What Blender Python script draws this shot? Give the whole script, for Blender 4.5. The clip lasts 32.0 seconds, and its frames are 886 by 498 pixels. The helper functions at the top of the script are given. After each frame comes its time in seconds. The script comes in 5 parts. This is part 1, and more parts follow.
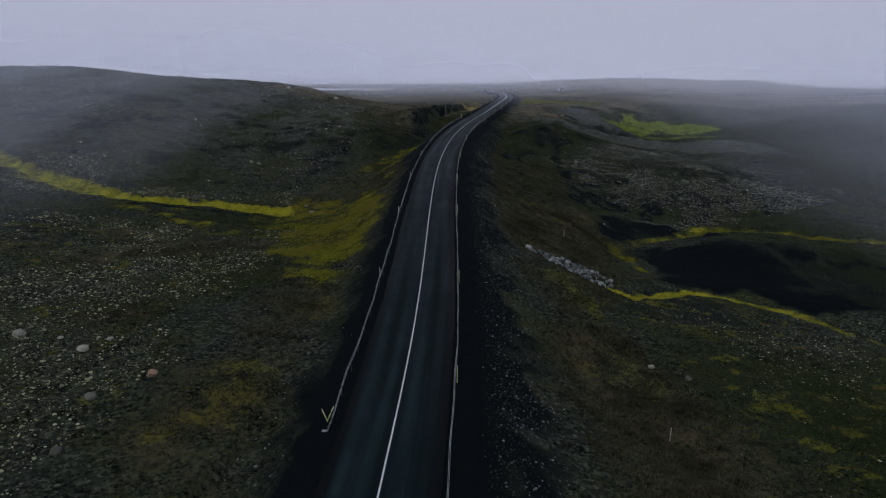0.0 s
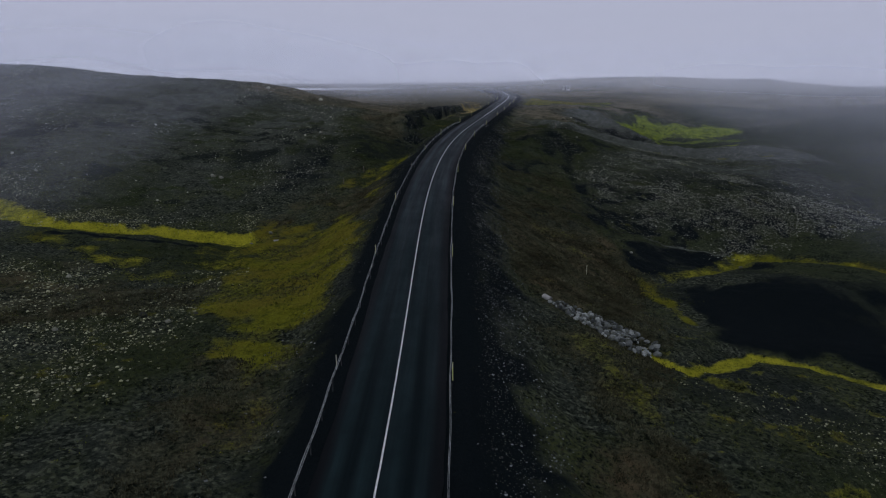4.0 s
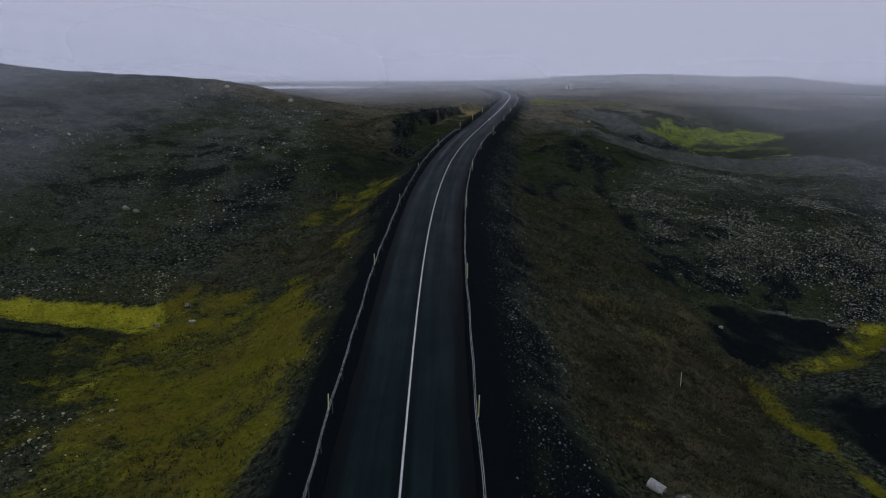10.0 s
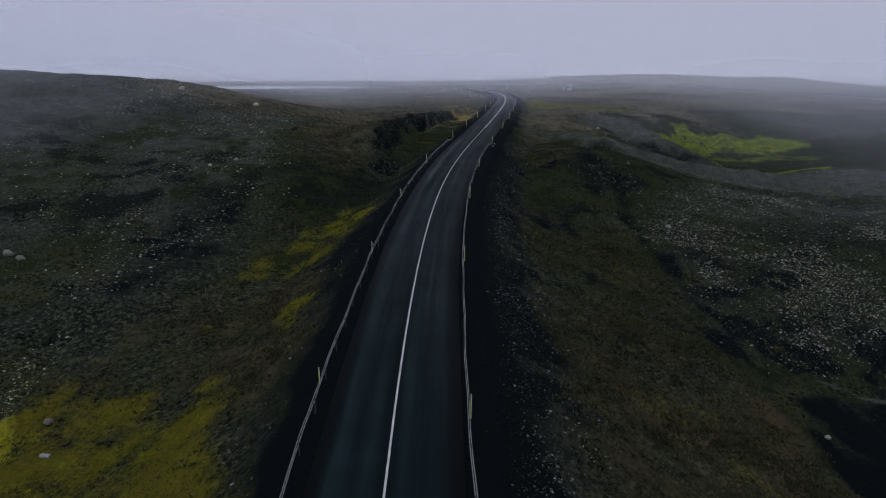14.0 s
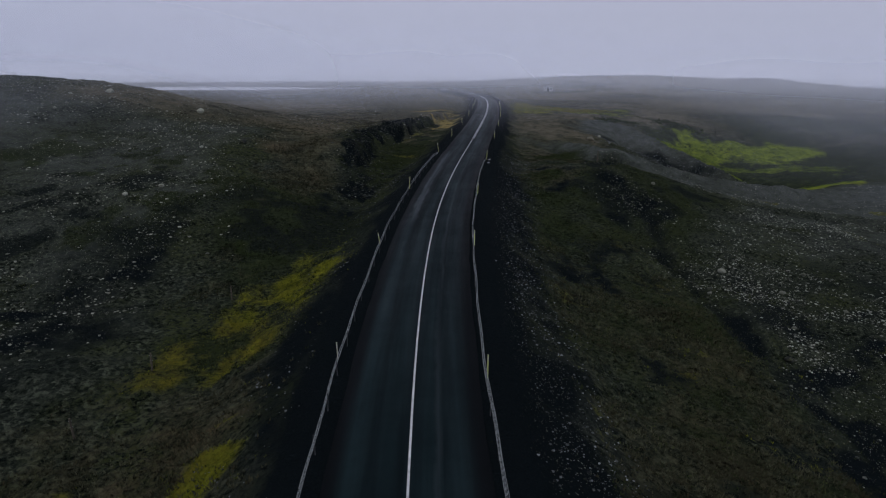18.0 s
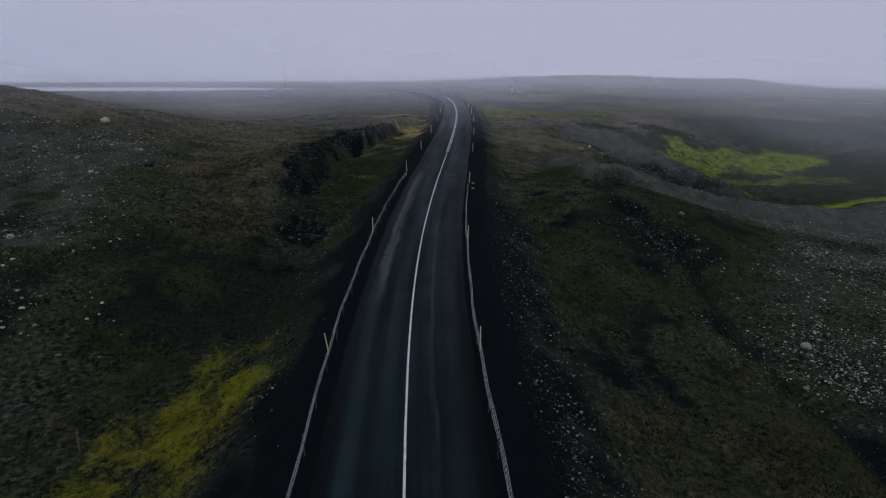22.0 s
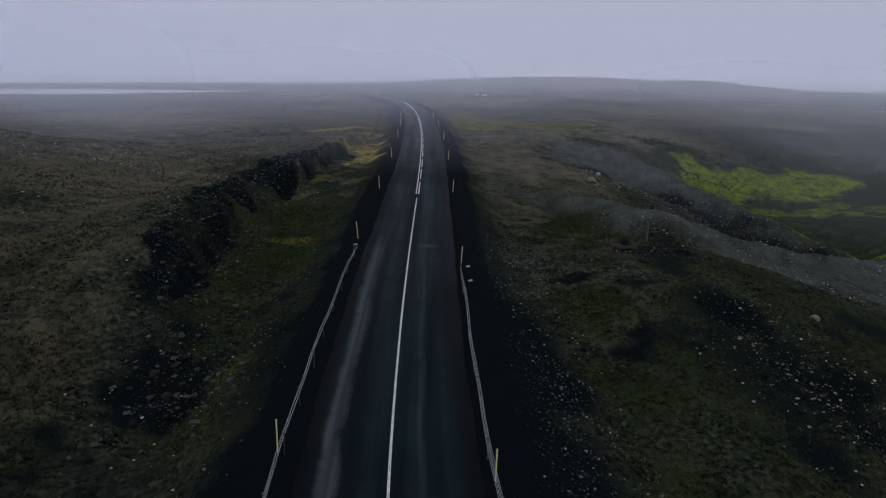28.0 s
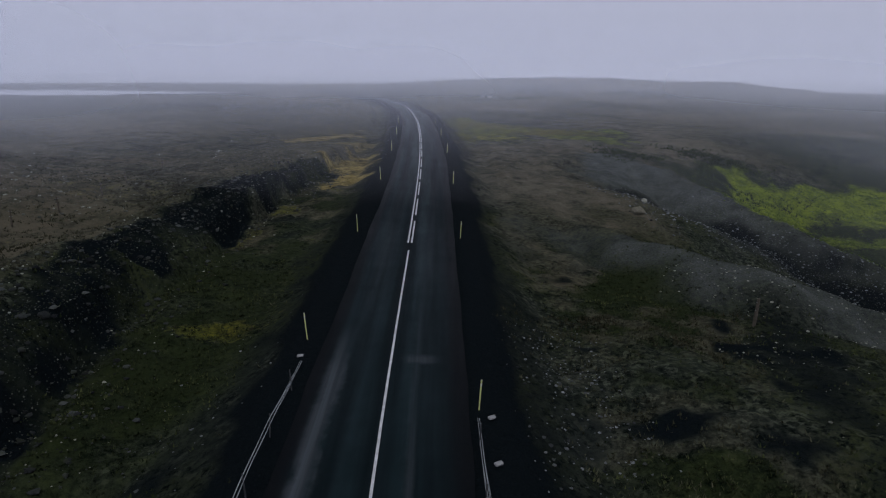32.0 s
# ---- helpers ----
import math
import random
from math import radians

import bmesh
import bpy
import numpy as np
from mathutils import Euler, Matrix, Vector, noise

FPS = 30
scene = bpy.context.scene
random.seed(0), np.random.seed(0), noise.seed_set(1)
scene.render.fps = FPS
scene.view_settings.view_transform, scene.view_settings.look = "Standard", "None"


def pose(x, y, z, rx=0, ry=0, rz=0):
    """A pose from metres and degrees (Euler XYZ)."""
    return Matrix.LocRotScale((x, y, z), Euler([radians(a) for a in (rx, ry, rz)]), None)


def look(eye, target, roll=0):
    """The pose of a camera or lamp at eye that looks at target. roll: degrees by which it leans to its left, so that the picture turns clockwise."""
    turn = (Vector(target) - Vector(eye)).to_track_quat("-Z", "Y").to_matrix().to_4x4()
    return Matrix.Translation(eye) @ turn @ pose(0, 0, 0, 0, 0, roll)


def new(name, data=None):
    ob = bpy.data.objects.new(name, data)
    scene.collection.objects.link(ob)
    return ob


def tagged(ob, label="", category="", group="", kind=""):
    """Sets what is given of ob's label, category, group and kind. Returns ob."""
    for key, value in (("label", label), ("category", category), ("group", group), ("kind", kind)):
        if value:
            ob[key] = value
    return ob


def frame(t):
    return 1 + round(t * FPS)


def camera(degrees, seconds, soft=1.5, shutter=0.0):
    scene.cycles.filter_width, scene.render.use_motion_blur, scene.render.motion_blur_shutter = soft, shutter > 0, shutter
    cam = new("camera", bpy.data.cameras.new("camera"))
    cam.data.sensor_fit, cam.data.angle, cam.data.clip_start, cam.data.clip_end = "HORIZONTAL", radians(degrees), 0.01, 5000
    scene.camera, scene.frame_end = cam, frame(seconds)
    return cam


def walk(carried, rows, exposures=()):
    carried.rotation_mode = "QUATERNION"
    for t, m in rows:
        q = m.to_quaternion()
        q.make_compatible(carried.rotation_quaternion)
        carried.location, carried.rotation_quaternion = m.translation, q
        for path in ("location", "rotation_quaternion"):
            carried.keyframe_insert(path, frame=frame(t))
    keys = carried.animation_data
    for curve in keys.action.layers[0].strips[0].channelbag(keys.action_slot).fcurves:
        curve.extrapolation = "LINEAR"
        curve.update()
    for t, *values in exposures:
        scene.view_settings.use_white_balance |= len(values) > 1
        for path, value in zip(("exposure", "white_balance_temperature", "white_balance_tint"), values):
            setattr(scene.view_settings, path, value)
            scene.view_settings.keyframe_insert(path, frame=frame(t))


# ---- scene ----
cam = camera(69.7, 32.0, soft=1.15)
METRES, EYE, TILT, LEAN, TURN = 150.0, 19.5, -16.0, 0.0, 0.0
ROWS = [
    (0.0, 0.0, 0.0, 0.0, 0.0, 0.0, -0.0),
    (0.5, 0.0007, 0.0145, 0.0039, 0.12, -0.02, 0.01),
    (1.0, 0.0014, 0.0299, 0.008, 0.17, -0.02, 0.01),
    (1.5, 0.0022, 0.0447, 0.0121, 0.17, -0.03, 0.02),
    (2.0, 0.0031, 0.0596, 0.0162, 0.14, -0.04, 0.05),
    (2.5, 0.0041, 0.0746, 0.0201, 0.12, -0.05, 0.08),
    (3.0, 0.0048, 0.0898, 0.0239, 0.12, -0.05, 0.08),
    (3.5, 0.0053, 0.1059, 0.0281, 0.07, -0.06, 0.1),
    (5.5, 0.0061, 0.1671, 0.0438, -0.09, -0.13, 0.12),
    (6.0, 0.0056, 0.1835, 0.0478, -0.12, -0.15, 0.16),
    (6.5, 0.0047, 0.1989, 0.0518, -0.18, -0.16, 0.15),
    (7.0, 0.0036, 0.2144, 0.0556, -0.24, -0.15, 0.13),
    (7.5, 0.0024, 0.23, 0.0594, -0.29, -0.16, 0.17),
    (8.0, 0.0011, 0.2458, 0.0634, -0.38, -0.17, 0.17),
    (8.5, -0.0001, 0.2627, 0.0677, -0.5, -0.16, 0.21),
    (9.0, -0.0012, 0.2785, 0.0717, -0.62, -0.16, 0.25),
    (9.5, -0.0019, 0.2943, 0.076, -0.72, -0.2, 0.29),
    (10.0, -0.0023, 0.3098, 0.0803, -0.83, -0.24, 0.3),
    (10.5, -0.0023, 0.3253, 0.0844, -0.96, -0.24, 0.31),
    (11.0, -0.0019, 0.3417, 0.0886, -1.08, -0.22, 0.34),
    (11.5, -0.0013, 0.3569, 0.0932, -1.19, -0.24, 0.37),
    (12.0, -0.0007, 0.3723, 0.0975, -1.31, -0.25, 0.37),
    (12.5, 0.0, 0.3874, 0.1019, -1.4, -0.28, 0.43),
    (13.0, 0.0008, 0.4024, 0.1061, -1.49, -0.28, 0.44),
    (13.5, 0.0011, 0.4183, 0.1105, -1.57, -0.28, 0.38),
    (14.0, 0.0009, 0.4332, 0.1147, -1.64, -0.3, 0.39),
    (14.5, 0.0005, 0.4483, 0.1187, -1.71, -0.3, 0.38),
    (16.5, -0.0035, 0.509, 0.1352, -1.97, -0.23, 0.44),
    (17.0, -0.0047, 0.5238, 0.1392, -2.34, -0.23, 0.51),
    (17.5, -0.0057, 0.5387, 0.1432, -3.16, -0.23, 0.73),
    (18.0, -0.0063, 0.5534, 0.1473, -4.12, -0.29, 0.94),
    (18.5, -0.0064, 0.569, 0.1515, -5.02, -0.33, 1.16),
    (19.0, -0.0058, 0.5837, 0.1552, -5.68, -0.33, 1.34),
    (19.5, -0.0051, 0.5984, 0.1593, -6.17, -0.35, 1.46),
    (20.0, -0.0045, 0.613, 0.1636, -6.43, -0.37, 1.52),
    (20.5, -0.0042, 0.6278, 0.1677, -6.56, -0.38, 1.54),
    (21.0, -0.0043, 0.6435, 0.1718, -6.79, -0.37, 1.57),
    (21.5, -0.0046, 0.6584, 0.1759, -7.21, -0.36, 1.68),
    (22.0, -0.0048, 0.6731, 0.1803, -7.66, -0.42, 1.82),
    (22.5, -0.0049, 0.688, 0.1843, -8.35, -0.43, 1.96),
    (23.0, -0.0048, 0.7026, 0.1887, -8.97, -0.47, 2.12),
    (23.5, -0.0047, 0.7182, 0.1931, -9.47, -0.49, 2.2),
    (24.0, -0.0039, 0.7327, 0.1973, -9.73, -0.5, 2.27),
    (24.5, -0.0031, 0.7471, 0.2016, -9.87, -0.52, 2.26),
    (26.5, 0.0038, 0.8049, 0.2189, -10.85, -0.57, 2.53),
    (27.0, 0.0062, 0.8187, 0.2232, -11.19, -0.59, 2.59),
    (27.5, 0.0093, 0.8324, 0.2274, -11.34, -0.58, 2.62),
    (28.0, 0.0128, 0.8457, 0.2316, -11.52, -0.59, 2.64),
    (28.5, 0.0169, 0.8598, 0.2358, -11.66, -0.64, 2.67),
    (29.0, 0.0209, 0.873, 0.2393, -11.75, -0.61, 2.67),
    (29.5, 0.0245, 0.8863, 0.2429, -11.84, -0.62, 2.71),
    (30.0, 0.0277, 0.8999, 0.2464, -11.9, -0.61, 2.68),
    (30.5, 0.0306, 0.9138, 0.25, -11.5, -0.58, 2.57),
    (31.0, 0.0331, 0.9292, 0.2538, -11.18, -0.56, 2.48),
    (31.5, 0.0352, 0.9444, 0.2575, -11.22, -0.55, 2.52),
    (32.0, 0.0372, 0.9601, 0.2613, -11.28, -0.52, 2.52),
]
walk(cam, [(t, pose(0, 0, EYE, TILT, LEAN, TURN) @ pose(METRES * x, METRES * y, METRES * z, 90 + pitch, roll, yaw)) for t, x, y, z, yaw, pitch, roll in ROWS])

# ---- world and sun: a foggy, overcast day ----
world = bpy.data.worlds.new("overcast_sky")
scene.world = world
world.use_nodes = True
_wt = world.node_tree
_wt.nodes.clear()
_out = _wt.nodes.new("ShaderNodeOutputWorld")
_sky = _wt.nodes.new("ShaderNodeTexSky")
_sky.sky_type, _sky.sun_disc = "NISHITA", False
_sky.sun_elevation, _sky.sun_rotation = radians(48), radians(200)
_sky.dust_density = 6.0
_bg_sky = _wt.nodes.new("ShaderNodeBackground")
_bg_sky.inputs["Strength"].default_value = 0.006
_wt.links.new(_sky.outputs[0], _bg_sky.inputs["Color"])
_co = _wt.nodes.new("ShaderNodeTexCoord")
_sep = _wt.nodes.new("ShaderNodeSeparateXYZ")
_wt.links.new(_co.outputs["Generated"], _sep.inputs[0])
_ramp = _wt.nodes.new("ShaderNodeValToRGB")
_wt.links.new(_sep.outputs["Z"], _ramp.inputs["Fac"])
_ramp.color_ramp.elements[0].position, _ramp.color_ramp.elements[0].color = 0.0, (0.386, 0.402, 0.520, 1)
_ramp.color_ramp.elements[1].position, _ramp.color_ramp.elements[1].color = 1.0, (0.17, 0.18, 0.225, 1)
_el = _ramp.color_ramp.elements.new(0.16)
_el.color = (0.380, 0.400, 0.526, 1)
_el = _ramp.color_ramp.elements.new(0.5)
_el.color = (0.22, 0.232, 0.30, 1)
_bg_fog = _wt.nodes.new("ShaderNodeBackground")
_bg_fog.inputs["Strength"].default_value = 1.12
_wt.links.new(_ramp.outputs["Color"], _bg_fog.inputs["Color"])
_add = _wt.nodes.new("ShaderNodeAddShader")
_wt.links.new(_bg_sky.outputs[0], _add.inputs[0])
_wt.links.new(_bg_fog.outputs[0], _add.inputs[1])
_wt.links.new(_add.outputs[0], _out.inputs["Surface"])

sun = new("sun", bpy.data.lights.new("sun", "SUN"))
sun.data.energy, sun.data.angle, sun.data.color = 0.5, radians(40), (1.0, 0.96, 0.92)
sun.matrix_world = look((0, 0, 300), (60, 120, 0))


# ---- materials ----
class Nodes:
    """A small builder of procedural materials."""

    def __init__(self, name):
        self.mat = bpy.data.materials.new(name)
        self.mat.use_nodes = True
        self.tree = self.mat.node_tree
        self.tree.nodes.clear()

    def add(self, kind, **inputs):
        node = self.tree.nodes.new("ShaderNode" + kind)
        for key, value in inputs.items():
            self.put(node.inputs[key.replace("_", " ")], value)
        return node

    def put(self, socket, value):
        if isinstance(value, bpy.types.NodeSocket):
            self.tree.links.new(value, socket)
        else:
            socket.default_value = value

    def noise(self, vec, scale, detail=4.0, rough=0.6):
        n = self.add("TexNoise", Scale=scale, Detail=detail, Roughness=rough)
        if vec is not None:
            self.put(n.inputs["Vector"], vec)
        return n.outputs["Fac"]

    def math(self, op, a, b=0.0, clamp=False):
        n = self.add("Math")
        n.operation, n.use_clamp = op, clamp
        self.put(n.inputs[0], a)
        self.put(n.inputs[1], b)
        return n.outputs[0]

    def span(self, value, lo, hi, to_lo=0.0, to_hi=1.0):
        n = self.add("MapRange")
        n.clamp = True
        for i, v in enumerate((value, lo, hi, to_lo, to_hi)):
            self.put(n.inputs[i], v)
        return n.outputs[0]

    def mix(self, fac, a, b):
        n = self.add("MixRGB")
        self.put(n.inputs[0], fac)
        for socket, v in ((n.inputs[1], a), (n.inputs[2], b)):
            self.put(socket, v if isinstance(v, bpy.types.NodeSocket) else (*v, 1.0))
        return n.outputs[0]

    def bump(self, height, strength, distance):
        return self.add("Bump", Height=height, Strength=strength, Distance=distance).outputs[0]

    def surface(self, color, rough=0.9, metal=0.0, normal=None, specular=0.3):
        b = self.add("BsdfPrincipled")
        self.put(b.inputs["Base Color"], color if isinstance(color, bpy.types.NodeSocket) else (*color, 1.0))
        self.put(b.inputs["Roughness"], rough)
        self.put(b.inputs["Metallic"], metal)
        self.put(b.inputs["Specular IOR Level"], specular)
        if normal is not None:
            self.put(b.inputs["Normal"], normal)
        self.finish(b.outputs[0])
        return self.mat

    def finish(self, shader):
        o = self.add("OutputMaterial")
        self.tree.links.new(shader, o.inputs["Surface"])
        return self.mat


def ground_material():
    m = Nodes("tundra_ground")
    pos = m.add("NewGeometry").outputs["Position"]

    def shares(name):
        a = m.add("Attribute")
        a.attribute_name = name
        rgb = m.add("SeparateColor")
        m.put(rgb.inputs[0], a.outputs["Color"])
        return rgb.outputs[0], rgb.outputs[1], rgb.outputs[2], a.outputs["Alpha"]

    brown, olive, bright, green = shares("cover")
    black, gravel, gold, stony = shares("earth")
    n_far = m.noise(pos, 0.11, 5)
    n_mid = m.noise(pos, 0.5, 6, 0.7)
    n_fine = m.noise(pos, 3.4, 5, 0.75)
    n_grit = m.noise(pos, 11.0, 4, 0.75)
    # clods and small stones, each with its own shade
    clod = m.add("TexVoronoi", Scale=4.2, Vector=pos)
    shade = m.add("SeparateColor")
    m.put(shade.inputs[0], clod.outputs["Color"])
    clod_shade, clod_lot = shade.outputs[0], shade.outputs[1]
    pebble = m.add("TexVoronoi", Scale=9.0, Vector=pos)
    lot = m.add("SeparateColor")
    m.put(lot.inputs[0], pebble.outputs["Color"])
    edge = m.math("ADD", m.math("MULTIPLY", m.math("SUBTRACT", n_mid, 0.5), 1.1), m.math("MULTIPLY", m.math("SUBTRACT", n_fine, 0.5), 0.9))
    edge = m.math("ADD", edge, m.math("MULTIPLY", m.math("SUBTRACT", clod_shade, 0.5), 0.2))
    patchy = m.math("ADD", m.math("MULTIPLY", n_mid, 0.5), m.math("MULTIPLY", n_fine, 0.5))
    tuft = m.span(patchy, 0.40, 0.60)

    def over(color, share, kind, ragged=0.9, lo=0.15, hi=0.85):
        return m.mix(m.span(m.math("ADD", share, m.math("MULTIPLY", edge, ragged)), lo, hi), color, kind)

    # dark soil in noise patches; they also paint in the shade between clods
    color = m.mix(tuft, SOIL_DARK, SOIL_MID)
    color = m.mix(m.math("MULTIPLY", m.math("POWER", clod_shade, 2.0), m.span(n_fine, 0.4, 0.65)), color, SOIL_PALE)
    color = m.mix(m.math("MULTIPLY", m.span(n_far, 0.44, 0.6), m.span(n_fine, 0.42, 0.62)), color, SOIL_MOSSY)
    stone_bed = m.mix(m.span(m.math("ADD", m.math("MULTIPLY", n_grit, 0.6), m.math("MULTIPLY", n_mid, 0.4)), 0.36, 0.64), GRAVEL_DARK, GRAVEL_PALE)
    color = over(color, gravel, m.mix(m.math("MULTIPLY", clod_shade, 0.35), stone_bed, GRAVEL_MOSSY), 0.5, 0.1, 0.9)
    heath = m.mix(tuft, HEATH_DARK, HEATH_GREEN)
    color = over(color, green, m.mix(m.span(n_far, 0.42, 0.6), heath, m.mix(n_fine, HEATH_GREEN, HEATH_DARK)), 0.7)
    straw = m.mix(m.span(patchy, 0.41, 0.64), STRAW_DARK, STRAW_PALE)
    straw = m.mix(m.math("MULTIPLY", m.span(n_far, 0.46, 0.6), m.span(n_mid, 0.4, 0.6)), straw, STRAW_RUST)
    straw = m.mix(m.span(n_grit, 0.46, 0.7, 0.0, 0.6), straw, STRAW_DARK)
    north = m.span(m.add("SeparateXYZ", Vector=pos).outputs[1], 150.0, 215.0)
    plain_heath = m.span(m.math("ADD", m.noise(pos, 0.035, 4), m.math("MULTIPLY", m.math("SUBTRACT", n_mid, 0.5), 0.5)), 0.34, 0.62, 0.1, 0.85)
    straw = m.mix(m.math("MULTIPLY", plain_heath, north), straw, HEATH)
    color = over(color, brown, straw, 0.6)
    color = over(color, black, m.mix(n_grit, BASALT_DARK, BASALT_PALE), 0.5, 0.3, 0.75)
    moss = m.mix(m.span(patchy, 0.36, 0.58), OLIVE_DARK, OLIVE_PALE)
    moss = m.mix(m.span(n_far, 0.44, 0.58, 0.0, 0.6), moss, OLIVE_BROWN)
    moss = m.mix(m.span(n_grit, 0.52, 0.7, 0.0, 0.5), moss, MOSS_DEEP)
    color = over(color, olive, moss, 0.7, 0.25, 0.7)
    vivid = m.mix(m.span(patchy, 0.38, 0.58), BRIGHT_DARK, BRIGHT_PALE)
    where = m.add("SeparateXYZ", Vector=pos)
    lush = m.math("MULTIPLY", m.span(where.outputs[0], 44.0, 52.0), m.span(where.outputs[1], 180.0, 188.0))
    vivid = m.mix(lush, vivid, m.mix(m.span(patchy, 0.38, 0.58), (0.066, 0.110, 0.012), (0.245, 0.315, 0.022)))
    vivid = m.mix(m.span(n_fine, 0.50, 0.68, 0.0, 0.6), vivid, MOSS_DEEP)
    color = over(color, bright, vivid, 0.8, 0.25, 0.75)
    color = over(color, gold, m.mix(tuft, GOLD_DARK, GOLD_PALE), 0.6, 0.25, 0.75)
    # pale grit lies where the ground is stony
    bare = m.span(m.math("ADD", stony, m.math("MULTIPLY", edge, 0.6)), 0.2, 0.9)
    big = m.math("MULTIPLY", m.span(clod.outputs["Distance"], 0.10, 0.22, 1.0, 0.0), m.span(clod_lot, 0.62, 0.9))
    small = m.math("MULTIPLY", m.span(pebble.outputs["Distance"], 0.15, 0.3, 1.0, 0.0), m.span(lot.outputs[0], 0.66, 0.95))
    color = m.mix(m.math("MULTIPLY", m.math("MAXIMUM", big, small), m.math("MULTIPLY", bare, 0.75), True), color, STONE_PALE)
    height = m.math("ADD", m.math("MULTIPLY", n_fine, 0.8), m.math("MULTIPLY", n_grit, 0.35))
    height = m.math("SUBTRACT", height, m.math("MULTIPLY", clod.outputs["Distance"], 0.35))
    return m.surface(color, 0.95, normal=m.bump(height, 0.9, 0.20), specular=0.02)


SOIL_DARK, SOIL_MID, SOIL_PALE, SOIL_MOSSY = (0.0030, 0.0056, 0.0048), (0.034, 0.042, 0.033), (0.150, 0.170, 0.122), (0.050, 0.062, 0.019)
GRAVEL_DARK, GRAVEL_PALE, GRAVEL_MOSSY = (0.026, 0.032, 0.032), (0.150, 0.165, 0.158), (0.046, 0.060, 0.032)
HEATH_DARK, HEATH_GREEN, HEATH = (0.0048, 0.0098, 0.0046), (0.042, 0.056, 0.022), (0.172, 0.158, 0.116)
STRAW_DARK, STRAW_PALE, STRAW_RUST = (0.0090, 0.0125, 0.0082), (0.130, 0.130, 0.078), (0.098, 0.078, 0.046)
OLIVE_DARK, OLIVE_PALE, OLIVE_BROWN, MOSS_DEEP = (0.048, 0.058, 0.008), (0.165, 0.172, 0.018), (0.140, 0.116, 0.022), (0.012, 0.020, 0.004)
BRIGHT_DARK, BRIGHT_PALE = (0.125, 0.146, 0.011), (0.430, 0.420, 0.040)
GOLD_DARK, GOLD_PALE = (0.160, 0.125, 0.038), (0.430, 0.345, 0.135)
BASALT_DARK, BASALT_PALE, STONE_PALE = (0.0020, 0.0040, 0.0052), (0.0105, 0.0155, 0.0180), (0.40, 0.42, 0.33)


def asphalt_material():
    m = Nodes("worn_asphalt")
    uv = m.add("UVMap").outputs[0]
    sep = m.add("SeparateXYZ", Vector=uv)
    u, s = sep.outputs[0], sep.outputs[1]
    pos = m.add("NewGeometry").outputs["Position"]
    long_uv = m.add("CombineXYZ", X=m.math("MULTIPLY", u, 0.8), Y=m.math("MULTIPLY", s, 0.03)).outputs[0]
    thin_uv = m.add("CombineXYZ", X=m.math("MULTIPLY", u, 3.0), Y=m.math("MULTIPLY", s, 0.045)).outputs[0]
    streak, thin = m.noise(long_uv, 1.0, 4, 0.6), m.noise(thin_uv, 1.0, 4, 0.6)
    patch = m.noise(pos, 0.3, 6, 0.7)
    grit = m.noise(pos, 26.0, 3)

    def band(value, mid, half, soft):
        return m.span(m.math("ABSOLUTE", m.math("SUBTRACT", value, mid)), half, half + soft, 1.0, 0.0)

    # wheel tracks are worn paler on both lanes
    a = m.math("ABSOLUTE", u)
    track = m.math("ADD", band(a, 0.75, 0.15, 0.35), band(a, 2.05, 0.15, 0.35))
    wear = m.math("ADD", m.math("MULTIPLY", track, 0.4), m.span(streak, 0.42, 0.68, 0.0, 0.6))
    wear = m.math("MULTIPLY", m.math("ADD", wear, m.span(thin, 0.5, 0.7, 0.0, 0.25)), m.span(patch, 0.3, 0.6, 0.45, 1.0), True)
    color = m.mix(wear, (0.0022, 0.0066, 0.0080), (0.0140, 0.0310, 0.0350))
    # pale marks with a shape of their own; the first paints in a wet patch's sheen
    rag = m.math("MULTIPLY", m.math("SUBTRACT", patch, 0.5), 1.6)
    pale_mark = m.math("MULTIPLY", band(m.math("ADD", u, rag), -2.1, 0.16, 0.3), band(s, 156.0, 15.0, 5.0))
    pale_mark = m.math("MAXIMUM", pale_mark, m.math("MULTIPLY", band(m.math("ADD", u, m.math("MULTIPLY", rag, 0.3)), 1.05, 0.04, 0.14), m.math("MULTIPLY", band(s, 140.0, 24.0, 20.0), 0.4)))
    pale_mark = m.math("MAXIMUM", pale_mark, m.math("MULTIPLY", band(m.math("ADD", u, rag), 1.2, 0.4, 0.6), m.math("MULTIPLY", band(m.math("ADD", s, rag), 172.5, 0.1, 0.35), 0.7)))
    color = m.mix(m.math("MULTIPLY", pale_mark, m.span(thin, 0.35, 0.65, 0.2, 0.95)), color, (0.070, 0.082, 0.092))
    color = m.mix(m.span(m.math("ADD", u, m.math("MULTIPLY", rag, 0.3)), 1.5, 2.6, 0.0, 0.75), color, (0.0026, 0.0044, 0.0058))
    color = m.mix(m.span(m.math("ADD", a, m.math("MULTIPLY", rag, 0.35)), 2.25, 2.75), color, (0.0030, 0.0044, 0.0056))
    rough = m.span(m.math("ADD", streak, m.math("MULTIPLY", patch, 0.4)), 0.5, 0.95, 0.72, 0.48)
    return m.surface(color, rough, normal=m.bump(grit, 0.4, 0.02), specular=0.06)


